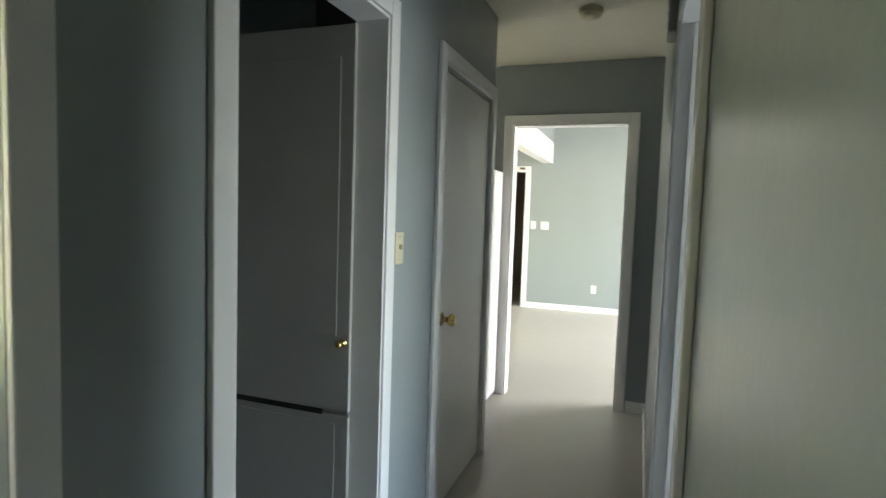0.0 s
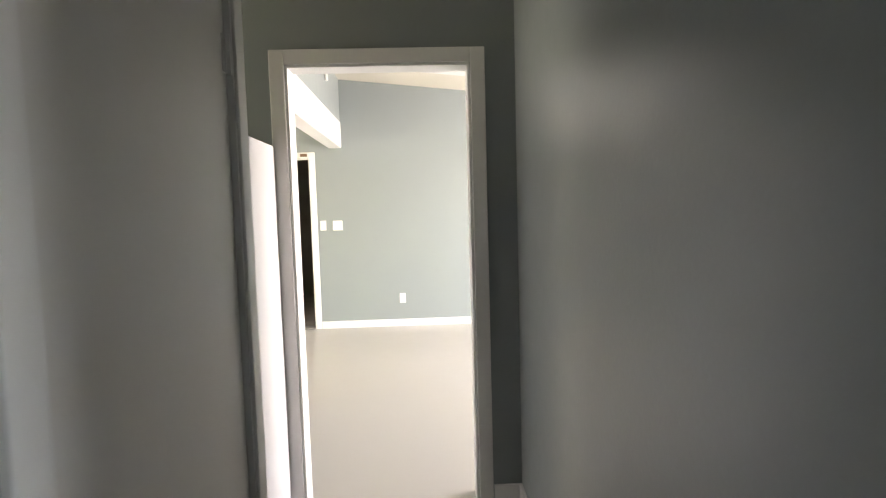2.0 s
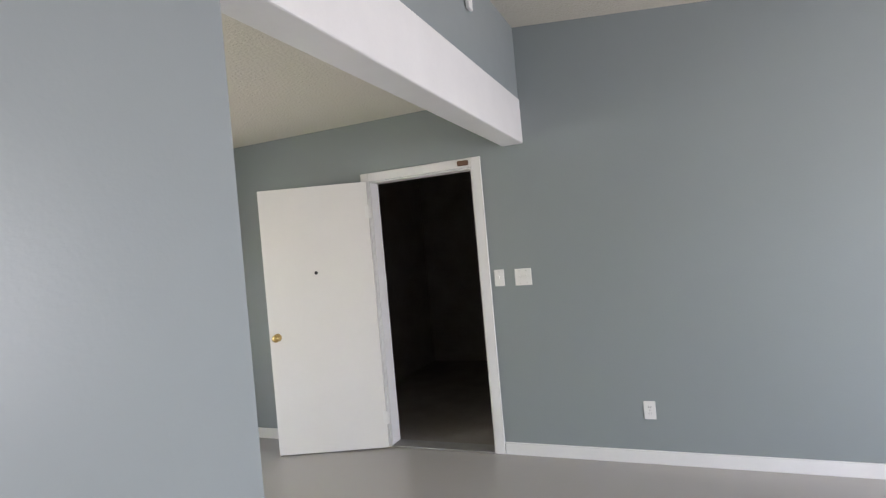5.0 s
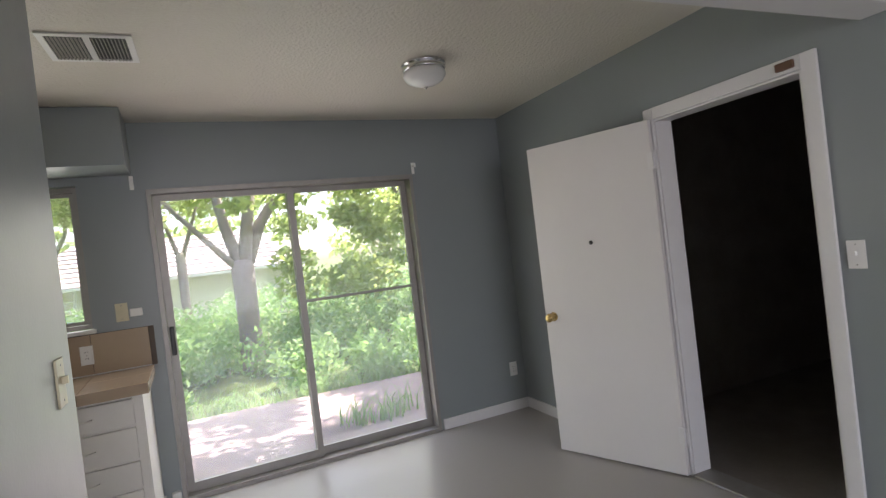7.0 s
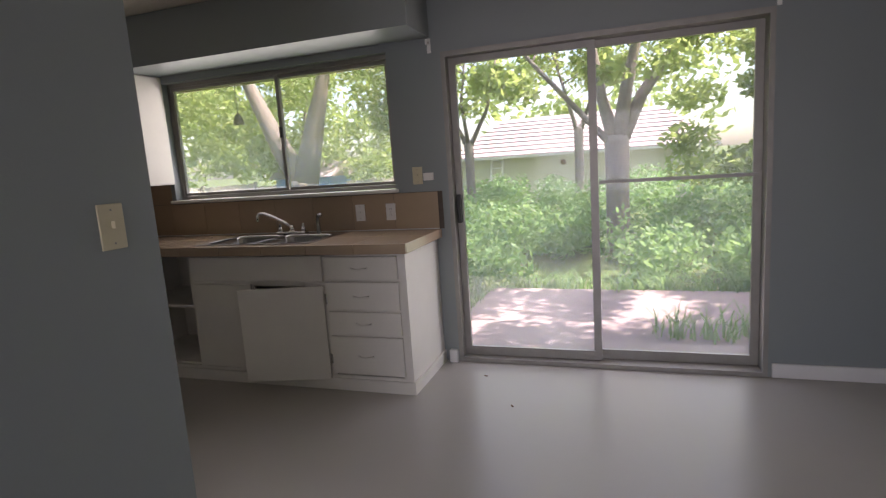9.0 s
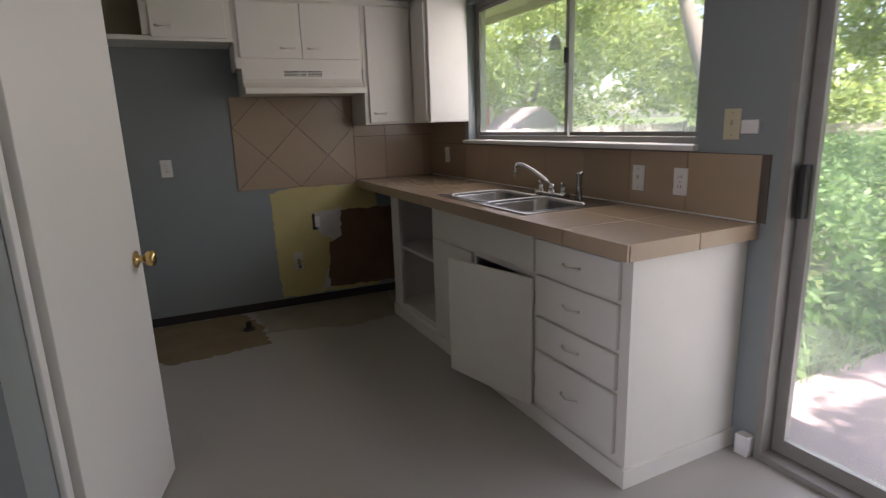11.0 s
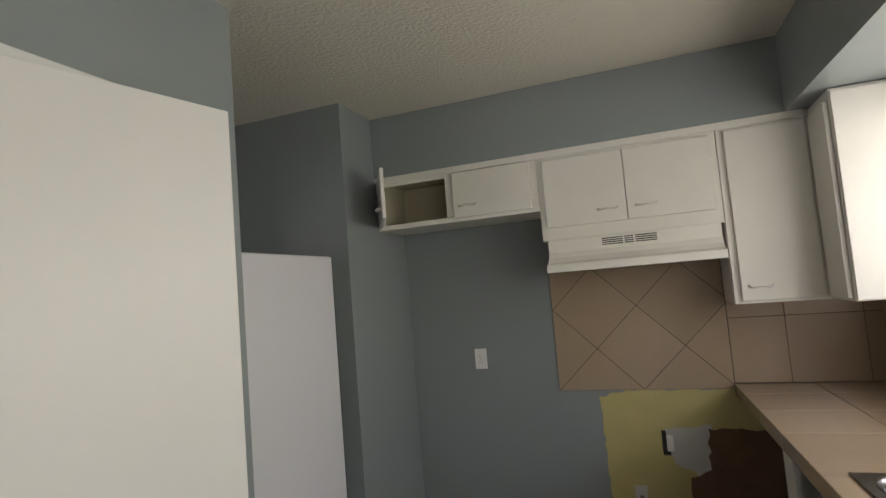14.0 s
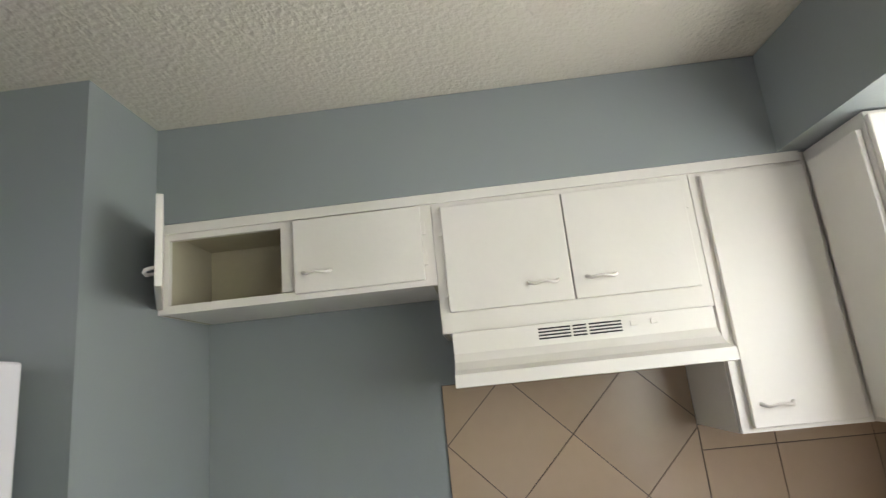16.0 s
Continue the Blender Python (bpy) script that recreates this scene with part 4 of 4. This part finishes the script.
# ---- low corner unit in the bedroom ----
cu = thing("low_cabinet", "low white-trimmed cabinet standing in the navy room", "cabinet", (1.46, 0.56, 0), 45)
M_PANEL = material("pale_blue_cabinet_panel", (0.36, 0.41, 0.50), 0.4, spots=0.06, scale=4)
part("body", box(0, 0.62, 0.01, 0.14, 0.02, 1.02), M_PANEL, cu, "pale blue panels")
for nm, c in (("top", (-0.02, 0.64, -0.03, 0.15, 1.02, 1.06)), ("rail", (0.06, 0.58, -0.012, 0.01, 0.70, 0.76)), ("base_rail", (-0.01, 0.63, -0.02, 0.01, 0.0, 0.08)), ("stile", (0.0, 0.06, -0.012, 0.01, 0.08, 1.02)), ("stile", (0.58, 0.62, -0.012, 0.01, 0.08, 1.02))):
    part(nm, box(*c, bevel=0.004), M_TRIM, cu)

# ---- outdoors ----
setting("ground", boxes((-900, -3.44, -900, 900, -0.9, -0.14)), M_GROUND, "overgrown grassy back yard")
setting("pavement_patio", box(-5.75, -3.44, 2.05, 7.6, -0.5, -0.075, bevel=0.01), M_CONCRETE, "sun-dappled concrete patio slab")
setting("wall_outside", boxes((-3.46, -3.431, -3.5, YB - T, -0.14, 2.3), (-3.46, -3.431, YF + T, 9.0, -0.14, 2.3)), M_STUCCO, "outside house wall")
# Last box: flat slab out of view, added to keep the sky out.
setting("roof_eave", boxes((-3.98, -3.432, -4.5, 9.5, 2.20, 2.235), (-4.01, -3.98, -4.5, 9.5, 2.15, 2.32), (-3.4, 4.5, -4.6, 9.5, 3.15, 3.2)), M_EAVE, "cream painted eave boards and an unseen slab above the rooms")


def leaf_mesh(name, blobs, size, seed, flat=0.0):
    """Leaves scattered in ellipsoids: blobs are (centre, radii, count); each leaf is a bent four-cornered blade."""
    rng = np.random.default_rng(seed)
    vs, fs, base = [], [], 0
    for c, r, n in blobs:
        d = rng.normal(size=(n, 3))
        d /= np.linalg.norm(d, axis=1)[:, None]
        p = np.array(c) + d * np.array(r) * (rng.random((n, 1)) ** 0.45)
        u = rng.normal(size=(n, 3))
        u /= np.linalg.norm(u, axis=1)[:, None]
        w = np.cross(u, rng.normal(size=(n, 3)))
        w /= np.linalg.norm(w, axis=1)[:, None]
        s = size * (0.55 + 0.9 * rng.random((n, 1)))
        q = np.stack([p - u * s, p - w * s * 0.45, p + u * s, p + w * s * 0.45], 1)
        vs.append(q.reshape(-1, 3))
        fs.append(np.arange(base, base + 4 * n).reshape(-1, 4))
        base += 4 * n
    v, f = np.concatenate(vs), np.concatenate(fs)
    me = bpy.data.meshes.new(name)
    me.vertices.add(len(v))
    me.vertices.foreach_set("co", v.astype(np.float32).ravel())
    me.loops.add(f.size)
    me.loops.foreach_set("vertex_index", f.astype(np.int32).ravel())
    me.polygons.add(len(f))
    me.polygons.foreach_set("loop_start", np.arange(0, f.size, 4, dtype=np.int32))
    me.update(calc_edges=True)
    return me


def tree(label, at, trunk_r, fork, limbs, blobs, seed, leaf=0.075, bend=(0, 0)):
    """A tree: a tapered trunk, limbs as point lists from the fork, twigs, and a crown of leaves."""
    ob = thing("tree", label, "tree", at)
    rnd = random.Random(seed)
    part("trunk", tube([(0, 0, -0.25), (0.0, 0, 0.05), (bend[0] * 0.4, bend[1] * 0.4, fork * 0.5), (*bend, fork), (bend[0], bend[1], fork + 0.12)], [trunk_r * 1.45, trunk_r * 1.12, trunk_r, trunk_r * 1.08, trunk_r * 0.9], 16), M_BARK, ob, smooth=True)
    for pts, r in limbs:
        ps = [(bend[0], bend[1], fork - 0.1)] + list(pts)
        lb = part("limb", tube(ps, [r * (1 - 0.75 * k / (len(ps) - 1)) for k in range(len(ps))], 10), M_BARK, ob, smooth=True)
        for k in range(5):
            a = Vector(ps[-1]).lerp(Vector(ps[-2]), rnd.random())
            tw = [a, a + Vector((rnd.uniform(-.4, .4), rnd.uniform(-.5, .5), rnd.uniform(0.1, .5)))]
            tw.append(tw[1] + Vector((rnd.uniform(-.4, .4), rnd.uniform(-.5, .5), rnd.uniform(-.3, .4))))
            part("twig", tube(tw, [0.02, 0.013, 0.005], 6), M_BARK, lb)
    me = leaf_mesh("crown", blobs, leaf, seed)
    me.materials.append(M_LEAF)
    cr = new("crown", me)
    cr.parent = ob
    return ob


rnd = random.Random(4)


def clumps(n, cx, cy, cz, sx, sy, sz, r, count):
    return [((cx + rnd.uniform(-sx, sx), cy + rnd.uniform(-sy, sy), cz + rnd.uniform(-sz, sz)), (r * rnd.uniform(.6, 1.3), r * rnd.uniform(.6, 1.3), r * rnd.uniform(.4, .9)), int(count * rnd.uniform(.5, 1.4))) for _ in range(n)]


tree("mature shade tree with thick forked grey trunk behind the patio", (-8.5, 3.29, -0.14), 0.165, 1.62,
     [([(-.2, .35, 2.3), (-.2, .85, 3.0), (0, 1.0, 3.4)], .12), ([(.1, .15, 2.4), (0, .35, 3.3), (0.1, .6, 5)], .12), ([(0, -.2, 2.3), (.1, -.35, 3.2), (.2, -.7, 5)], .11), ([(.2, -.5, 2.1), (.4, -1.1, 2.8), (.6, -1.9, 3.8)], .06)],
     clumps(18, 0, 0.3, 5.2, 2.6, 3.0, 1.2, 0.6, 300) + clumps(9, .2, 0, 3.0, 1.0, 2.0, .5, .35, 110), 21)
tree("slim tree with drooping bare twigs in the yard", (-13, -0.4, -0.14), 0.11, 1.9,
     [([(0, -.5, 2.8), (0.2, -.8, 4.0)], .07), ([(0, .5, 2.7), (0.1, .9, 4.2)], .07), ([(0.4, 0, 2.9), (.6, .3, 4.5)], .06)],
     clumps(30, 0, 0, 3.7, 1.8, 2.4, 1.4, 0.5, 260), 22)
tree("slender young tree beside the neighbouring house", (-13, 2.25, -0.14), 0.10, 2.0,
     [([(0, -.3, 3.0), (0.1, -.7, 4.4)], .06), ([(0, .4, 3.0), (0, .9, 4.6)], .06)],
     clumps(24, 0, 0.2, 4.3, 1.5, 2.0, 1.1, 0.65, 350), 23)
# Last limb and second clumps: unseen overhang, added to dapple the patio.
tree("leafy green tree at the patio's far side, with an added overhang above the slab", (-10, 7.2, -0.14), 0.12, 1.4,
     [([(0, -.5, 2.2), (0.3, -1.0, 3.4)], .07), ([(0, .5, 2.4), (0, 1.0, 3.8)], .07), ([(.5, 0, 2.0), (1.0, -.4, 3.0)], .06), ([(1.2, 0, 3.0), (3.0, -.1, 4.6), (5.2, -.4, 5.2)], .08)],
     clumps(60, 0.4, -0.4, 2.6, 1.8, 2.6, 1.5, 0.55, 330) + clumps(40, 5.0, -0.2, 5.2, 1.4, 2.3, 0.5, 0.5, 260), 24)
tree("large leaning old tree outside the kitchen window", (-12, -4.6, -0.14), 0.36, 1.2,
     [([(0, .35, 2.2), (0, .75, 3.4), (0, 1.3, 5.2)], .36), ([(0, -.7, 2.4), (0, -1.35, 3.8), (0, -1.8, 5.2)], .32)],
     clumps(40, 0, 0, 5.0, 2.8, 4.2, 1.5, 0.7, 260), 25)
tree("dense green tree behind the fence", (-11.5, -11.5, -0.14), 0.2, 1.8,
     [([(0, .5, 2.8), (0.3, 1.0, 4.0)], .1), ([(0, -.6, 2.8), (0, -1.0, 4.2)], .1)],
     clumps(60, 0, 0.5, 3.3, 2.2, 3.0, 1.7, 0.7, 270), 26, 0.09)
tree("broad tree beside the distant shed", (-17, -8.5, -0.14), 0.2, 1.8,
     [([(0, .6, 2.8), (0.3, 1.2, 4.0)], .1), ([(0, -.6, 2.8), (0, -1.2, 4.2)], .1)],
     clumps(70, 0, 0.5, 3.6, 2.2, 4.5, 2.0, 0.8, 230), 27, 0.1)
# distant woods
me = leaf_mesh("distant_trees", clumps(75, -34, -2, 4.0, 5, 30, 3.5, 2.0, 150), 0.28, 31)
me.materials.append(M_LEAF)
tagged(new("distant_trees", me), "distant band of green trees", "trees", kind="stuff")
me = leaf_mesh("distant_trees", clumps(70, -14, -27, 5.0, 18, 4, 4.0, 2.2, 150), 0.26, 32)
me.materials.append(M_LEAF)
tagged(new("distant_trees", me), "distant band of green trees", "trees", kind="stuff")
# weeds
bl = []
for k in range(420):
    x = -5.9 - 10.5 * rnd.random() ** 1.3
    y = rnd.uniform(-5.5, 9.5)
    h = rnd.uniform(0.14, 0.36) + 0.04 * (-5.9 - x)
    bl.append(((x, y, -0.14 + h * 0.9), (rnd.uniform(.22, .5), rnd.uniform(.22, .5), min(h, 0.5)), 170))
for k in range(60):
    x, y = rnd.uniform(-5.8, -3.8), rnd.uniform(-1.5, 1.9)
    bl.append(((x, y, 0.05), (.3, .3, rnd.uniform(.12, .3)), 110))
me = leaf_mesh("weeds", bl, 0.05, 33)
me.materials.append(M_WEED)
tagged(new("weeds", me), "tall tangled green weeds filling the yard", "weeds", kind="stuff")


def blades(name, spots, label, seed, n, length):
    """Grass tufts of narrow bent blades."""
    r_ = random.Random(seed)
    bm = bmesh.new()
    for cx, cy, cz in spots:
        for _ in range(n):
            a, l = r_.uniform(0, 6.28), length * r_.uniform(.5, 1.2)
            dx, dy = math.cos(a), math.sin(a)
            x, y = cx + r_.uniform(-.1, .1), cy + r_.uniform(-.14, .14)
            w = 0.008
            ps = [(x + dx * l * f * f * 0.7, y + dy * l * f * f * 0.7, cz + l * f * (1 - .35 * f)) for f in (0, .4, .75, 1)]
            v = [[bm.verts.new((p[0] - dy * w * s * (1 - k / 3.2), p[1] + dx * w * s * (1 - k / 3.2), p[2])) for s in (-1, 1)] for k, p in enumerate(ps)]
            for a_, b_ in zip(v, v[1:]):
                bm.faces.new((a_[0], a_[1], b_[1], b_[0]))
    return tagged(mesh_object(name, bm, M_WEED), label, "grass", kind="stuff")


blades("grass_tufts", [(-4.35 + rnd.uniform(-.2, .2), 4.15 + rnd.uniform(-.3, .35), -0.08) for _ in range(7)], "long grass growing through the patio edge", 5, 18, 0.34)
blades("grass_edge", [(-5.85 + rnd.uniform(-.15, .1), rnd.uniform(2.0, 7.5), -0.14) for _ in range(70)] + [(rnd.uniform(-5.8, -3.9), 1.9 + rnd.uniform(-.15, .1), -0.14) for _ in range(30)], "long grass along the patio slab", 6, 16, 0.36)

# neighbouring house
hs = thing("house", "pale neighbouring house with a low grey-pink shingle roof", "house", (-18, -2.3, -0.2))
wpart("wall", box(-24, -18, -2.3, 5.2, -0.2, 1.47), M_STUCCO, hs)
bm = bmesh.new()
v = [bm.verts.new(p) for p in ((-17.5, -2.8, 1.42), (-17.5, 5.7, 1.42), (-21, 4.2, 2.85), (-21, -1.3, 2.85), (-24.5, -2.8, 1.42), (-24.5, 5.7, 1.42))]
for f in ((0, 1, 2, 3), (1, 5, 2), (0, 3, 4), (3, 2, 5, 4), (0, 4, 5, 1)):
    bm.faces.new([v[k] for k in f])
roof = wpart("roof", bm, M_SHINGLE, hs)
wpart("gutter", box(-17.54, -17.46, -2.8, 5.7, 1.38, 1.46), M_TRIM, hs)
wpart("vent", lathe([(0.09, -17.995), (0.09, -17.97)], "x", 14, (0, 1.2, 1.15)), M_BROWN, hs)
for k in range(9):
    z = 1.46 + k * 0.15
    f = (z - 1.42) / 1.43
    wpart("shingle_row", box(-17.5 - 3.5 * f + 0.02, -17.5 - 3.5 * f - 0.16, -2.8 + 1.5 * f, 5.7 - 1.5 * f, z + 0.01, z + 0.03), M_SHINGLE, roof)
ld = thing("ladder", "pale wooden ladder leaning on the neighbouring house", "ladder", (-17.4, -0.95, -0.2))
for y in (-0.2, 0.2):
    part("rail", tube([(0.1, y, 0), (-0.5, y * 0.9, 1.75)], 0.035, 6), M_TRIM, ld)
for k in range(6):
    part("rung", tube([(0.06 - k * 0.09, -0.2, 0.2 + k * 0.27), (0.06 - k * 0.09, 0.2, 0.2 + k * 0.27)], 0.025, 6), M_TRIM, ld)
tagged(mesh_object("wooden_panel", box(-15.1, -15.0, 6.9, 7.6, -0.14, 0.85, bevel=0.01), M_ORANGE), "orange wooden panel among the shrubs", "panel")
bf = thing("bird_feeder", "dark bell-shaped bird feeder hanging from the eave", "bird feeder", (-3.8, 0.41, 1.80))
part("bell", lathe([(0.045, 0.0), (0.042, 0.03), (0.028, 0.07), (0.012, 0.095)], "z", 18), M_GLUE, bf, smooth=True)
part("hanger", tube([(0, 0, 0.09), (0, 0, 0.40)], 0.003, 6), M_GLUE, bf)


# fences and sheds
def fence(x0, y0, x1, y1, z1, n):
    """A board fence with posts, rails and separate boards."""
    ob = thing("fence", "sun-bleached pale board fence", "fence", (x0, y0, -0.14), math.degrees(math.atan2(y1 - y0, x1 - x0)))
    l = math.hypot(x1 - x0, y1 - y0)
    w = l / n
    me = bpy.data.meshes.new("board")
    bm = box(0, w * 0.94, -0.01, 0.01, 0.03, z1 + 0.14, bevel=0.004)
    bm.to_mesh(me)
    bm.free()
    me.materials.append(M_FENCE)
    for k in range(n):
        b = new("board", me)
        b.parent = ob
        b.location = (k * w, 0, 0.02 * math.sin(k * 2.7))
    for z in (0.35, z1 - 0.1):
        part("rail", box(0, l, 0.012, 0.05, z, z + 0.07), M_FENCE, ob)
    for k in range(int(l / 2.4) + 1):
        part("post", box(k * 2.4, k * 2.4 + 0.09, 0.05, 0.14, 0, z1 + 0.2), M_FENCE, ob)


fence(-15.5, -9.0, -4.2, -9.0, 1.12, 70)
fence(-18.5, -3.2, -15.5, -9.0, 1.0, 40)


def shed(label, x0, x1, y0, y1, zw, zr, wall, roof_m):
    """A gabled shed with its ridge along y."""
    ob = thing("shed", label, "shed", (x0, y0, -0.2))
    wpart("wall", box(x0, x1, y0, y1, -0.2, zw), wall, ob)
    xm = (x0 + x1) / 2
    bm = bmesh.new()
    v = [bm.verts.new(p) for p in ((x0 - .2, y0 - .2, zw - .05), (xm, y0 - .2, zr), (x1 + .2, y0 - .2, zw - .05), (x0 - .2, y1 + .2, zw - .05), (xm, y1 + .2, zr), (x1 + .2, y1 + .2, zw - .05))]
    for f in ((0, 1, 2), (3, 5, 4), (0, 3, 4, 1), (1, 4, 5, 2), (0, 2, 5, 3)):
        bm.faces.new([v[k] for k in f])
    wpart("roof", bm, roof_m, ob)
    return ob


shed("small pale shed with a grey roof behind the fence", -11.6, -10.0, -11.6, -10.0, 1.05, 1.72, M_TRIM, M_SHINGLE)
shed("low pale blue outbuilding in the far yard", -17.4, -15.8, -8.3, -6.2, 1.25, 1.75, M_BLUE, M_SHINGLE)
shed("white-roofed house with red fascia beyond the fence", -11.0, -6.0, -17.5, -13.0, 2.2, 3.9, M_STUCCO, M_TRIM)
tagged(mesh_object("carport_beam", box(-10.6, -5.4, -12.4, -12.1, 2.2, 2.6, bevel=0.02), M_RED), "faded red metal carport edge", "carport")
for x in (-10.4, -8.0, -5.6):
    tagged(mesh_object("carport_post", box(x, x + 0.1, -12.3, -12.2, -0.14, 2.2, bevel=0.01), M_RED), "faded red metal carport post", "post", "carport posts")


# ---- tiles, piece by piece ----
def rect_piece(name, parent, c, mat=M_TILE):
    """A thin tile with eased edges, a child of parent; c in the world's coordinates."""
    x0, x1, y0, y1, z0, z1 = c
    me = bpy.data.meshes.new(name)
    bm = box(*c, bevel=0.0015)
    bm.to_mesh(me)
    bm.free()
    me.materials.append(mat)
    ob = new(name, me)
    ob.parent = parent
    if parent.parent is None:
        ob.matrix_parent_inverse = parent.matrix_basis.inverted()
    return ob


wpart("caulk", box(XW + 0.0096, XW + 0.016, YB + 0.02, 2.39, 0.9248, 0.931, bevel=0.002), M_TRIM, ct, "uneven white sealant bead")
J = 0.003
ys = [TY1] + [2.07 - 0.32 * k for k in range(8)] + [TY0]
for yb, ya in zip(ys, ys[1:]):
    for xa, xb in ((TX0, -2.963), (-2.963, TX1)):
        for r in minus((xa + J / 2, xb - J / 2, ya + J / 2, yb - J / 2), SK):
            rect_piece("tile", ct, (*r, 0.9175, 0.925))
    rect_piece("edge_tile", ct, (TX1 - 0.0095, TX1, ya + J / 2, yb - J / 2, 0.866, 0.924))
for xa, xb in ((TX0, -2.963), (-2.963, TX1 - 0.011)):
    rect_piece("edge_tile", ct, (xa + J / 2, xb - J / 2, TY1 - 0.0095, TY1, 0.866, 0.924))

bs = tagged(mesh_object("wall_backsplash", boxes((-1.69, -2.552, YB + 0.0005, YB + 0.005, 0.90, 1.545), (-2.552, XW + 0.006, YB + 0.0005, YB + 0.005, 0.926, 1.330)), M_GROUT), "brown tiled kitchen backsplash", "backsplash", kind="structure")
bw = tagged(mesh_object("wall_backsplash_west", boxes((XW + 0.0005, XW + 0.005, YB - 0.02, 2.42, 0.926, 1.176)), M_GROUT), "brown tiled backsplash below the kitchen window", "backsplash", kind="structure")
for k in range(9):
    ya, yb = max(TY0, 2.07 - 0.32 * k), min(2.42, 2.07 - 0.32 * (k - 1))
    if yb - ya > 0.02:
        rect_piece("tile", bw, (XW + 0.005, XW + 0.0095, ya + J / 2, yb - J / 2, 0.928, 1.174))
for xa, xb in ((-2.552, -2.80), (-2.80, -3.12), (-3.12, -3.268)):
    for z0, z1 in ((0.928, 1.245), (1.248, 1.328)):
        rect_piece("tile", bs, (xb + J / 2, xa - J / 2, YB + 0.005, YB + 0.0095, z0, z1))
rect_piece("tile", bw, (XW + 0.005, XW + 0.0095, YB - 0.01, 0.165, 1.177, 1.328))


def clip(poly, axis, lim, keep_less):
    out = []
    for a, b in zip(poly, poly[1:] + poly[:1]):
        ia, ib = (a[axis] <= lim) == keep_less, (b[axis] <= lim) == keep_less
        if ia:
            out.append(a)
        if ia != ib:
            f = (lim - a[axis]) / (b[axis] - a[axis])
            out.append((a[0] + f * (b[0] - a[0]), a[1] + f * (b[1] - a[1])))
    return out


h = 0.2185
for i in range(-4, 5):
    for j in range(-4, 5):
        cx, cz = -2.13 + (i + j) * h, 1.12 + (i - j) * h
        g = h - 0.0025
        p = [(cx - g, cz), (cx, cz - g), (cx + g, cz), (cx, cz + g)]
        for axis, lim, less in ((0, -1.692, True), (0, -2.549, False), (1, 1.543, True), (1, 0.902, False)):
            p = clip(p, axis, lim, less) if len(p) > 2 else []
        if len(p) < 3:
            continue
        bm = bmesh.new()
        lo = [bm.verts.new((x, YB + 0.005, z)) for x, z in p]
        hi = [bm.verts.new((x, YB + 0.0095, z)) for x, z in p]
        bm.faces.new(lo)
        bm.faces.new(hi[::-1])
        for k in range(len(p)):
            q = (k + 1) % len(p)
            bm.faces.new((lo[k], hi[k], hi[q], lo[q]))
        bmesh.ops.recalc_face_normals(bm, faces=bm.faces)
        part("tile", bm, M_TILE, bs)


# ---- the west side stands slightly out of square with the hall ----
turn_west = Matrix.Translation((XW, 2.2, 0)) @ Matrix.Rotation(0.030, 4, "Z") @ Matrix.Translation((-XW, -2.2, 0))
west_names = ("wall_west", "wall_soffit_west", "door_sliding", "window_1", "base_cabinet", "countertop", "sink", "faucet", "wall_backsplash_west", "alarm_contact", "curtain_bracket", "roof_eave", "slider_daylight", "kitchen_daylight")
for ob in list(scene.objects):
    if ob.parent is None:
        kind_name = ob.name.split(".")[0]
        on_west_wall = kind_name in ("outlet", "light_switch") and ob.matrix_basis.translation.x < XW + 0.02
        if kind_name in west_names or on_west_wall or ob == west_board:
            ob.matrix_basis = turn_west @ ob.matrix_basis
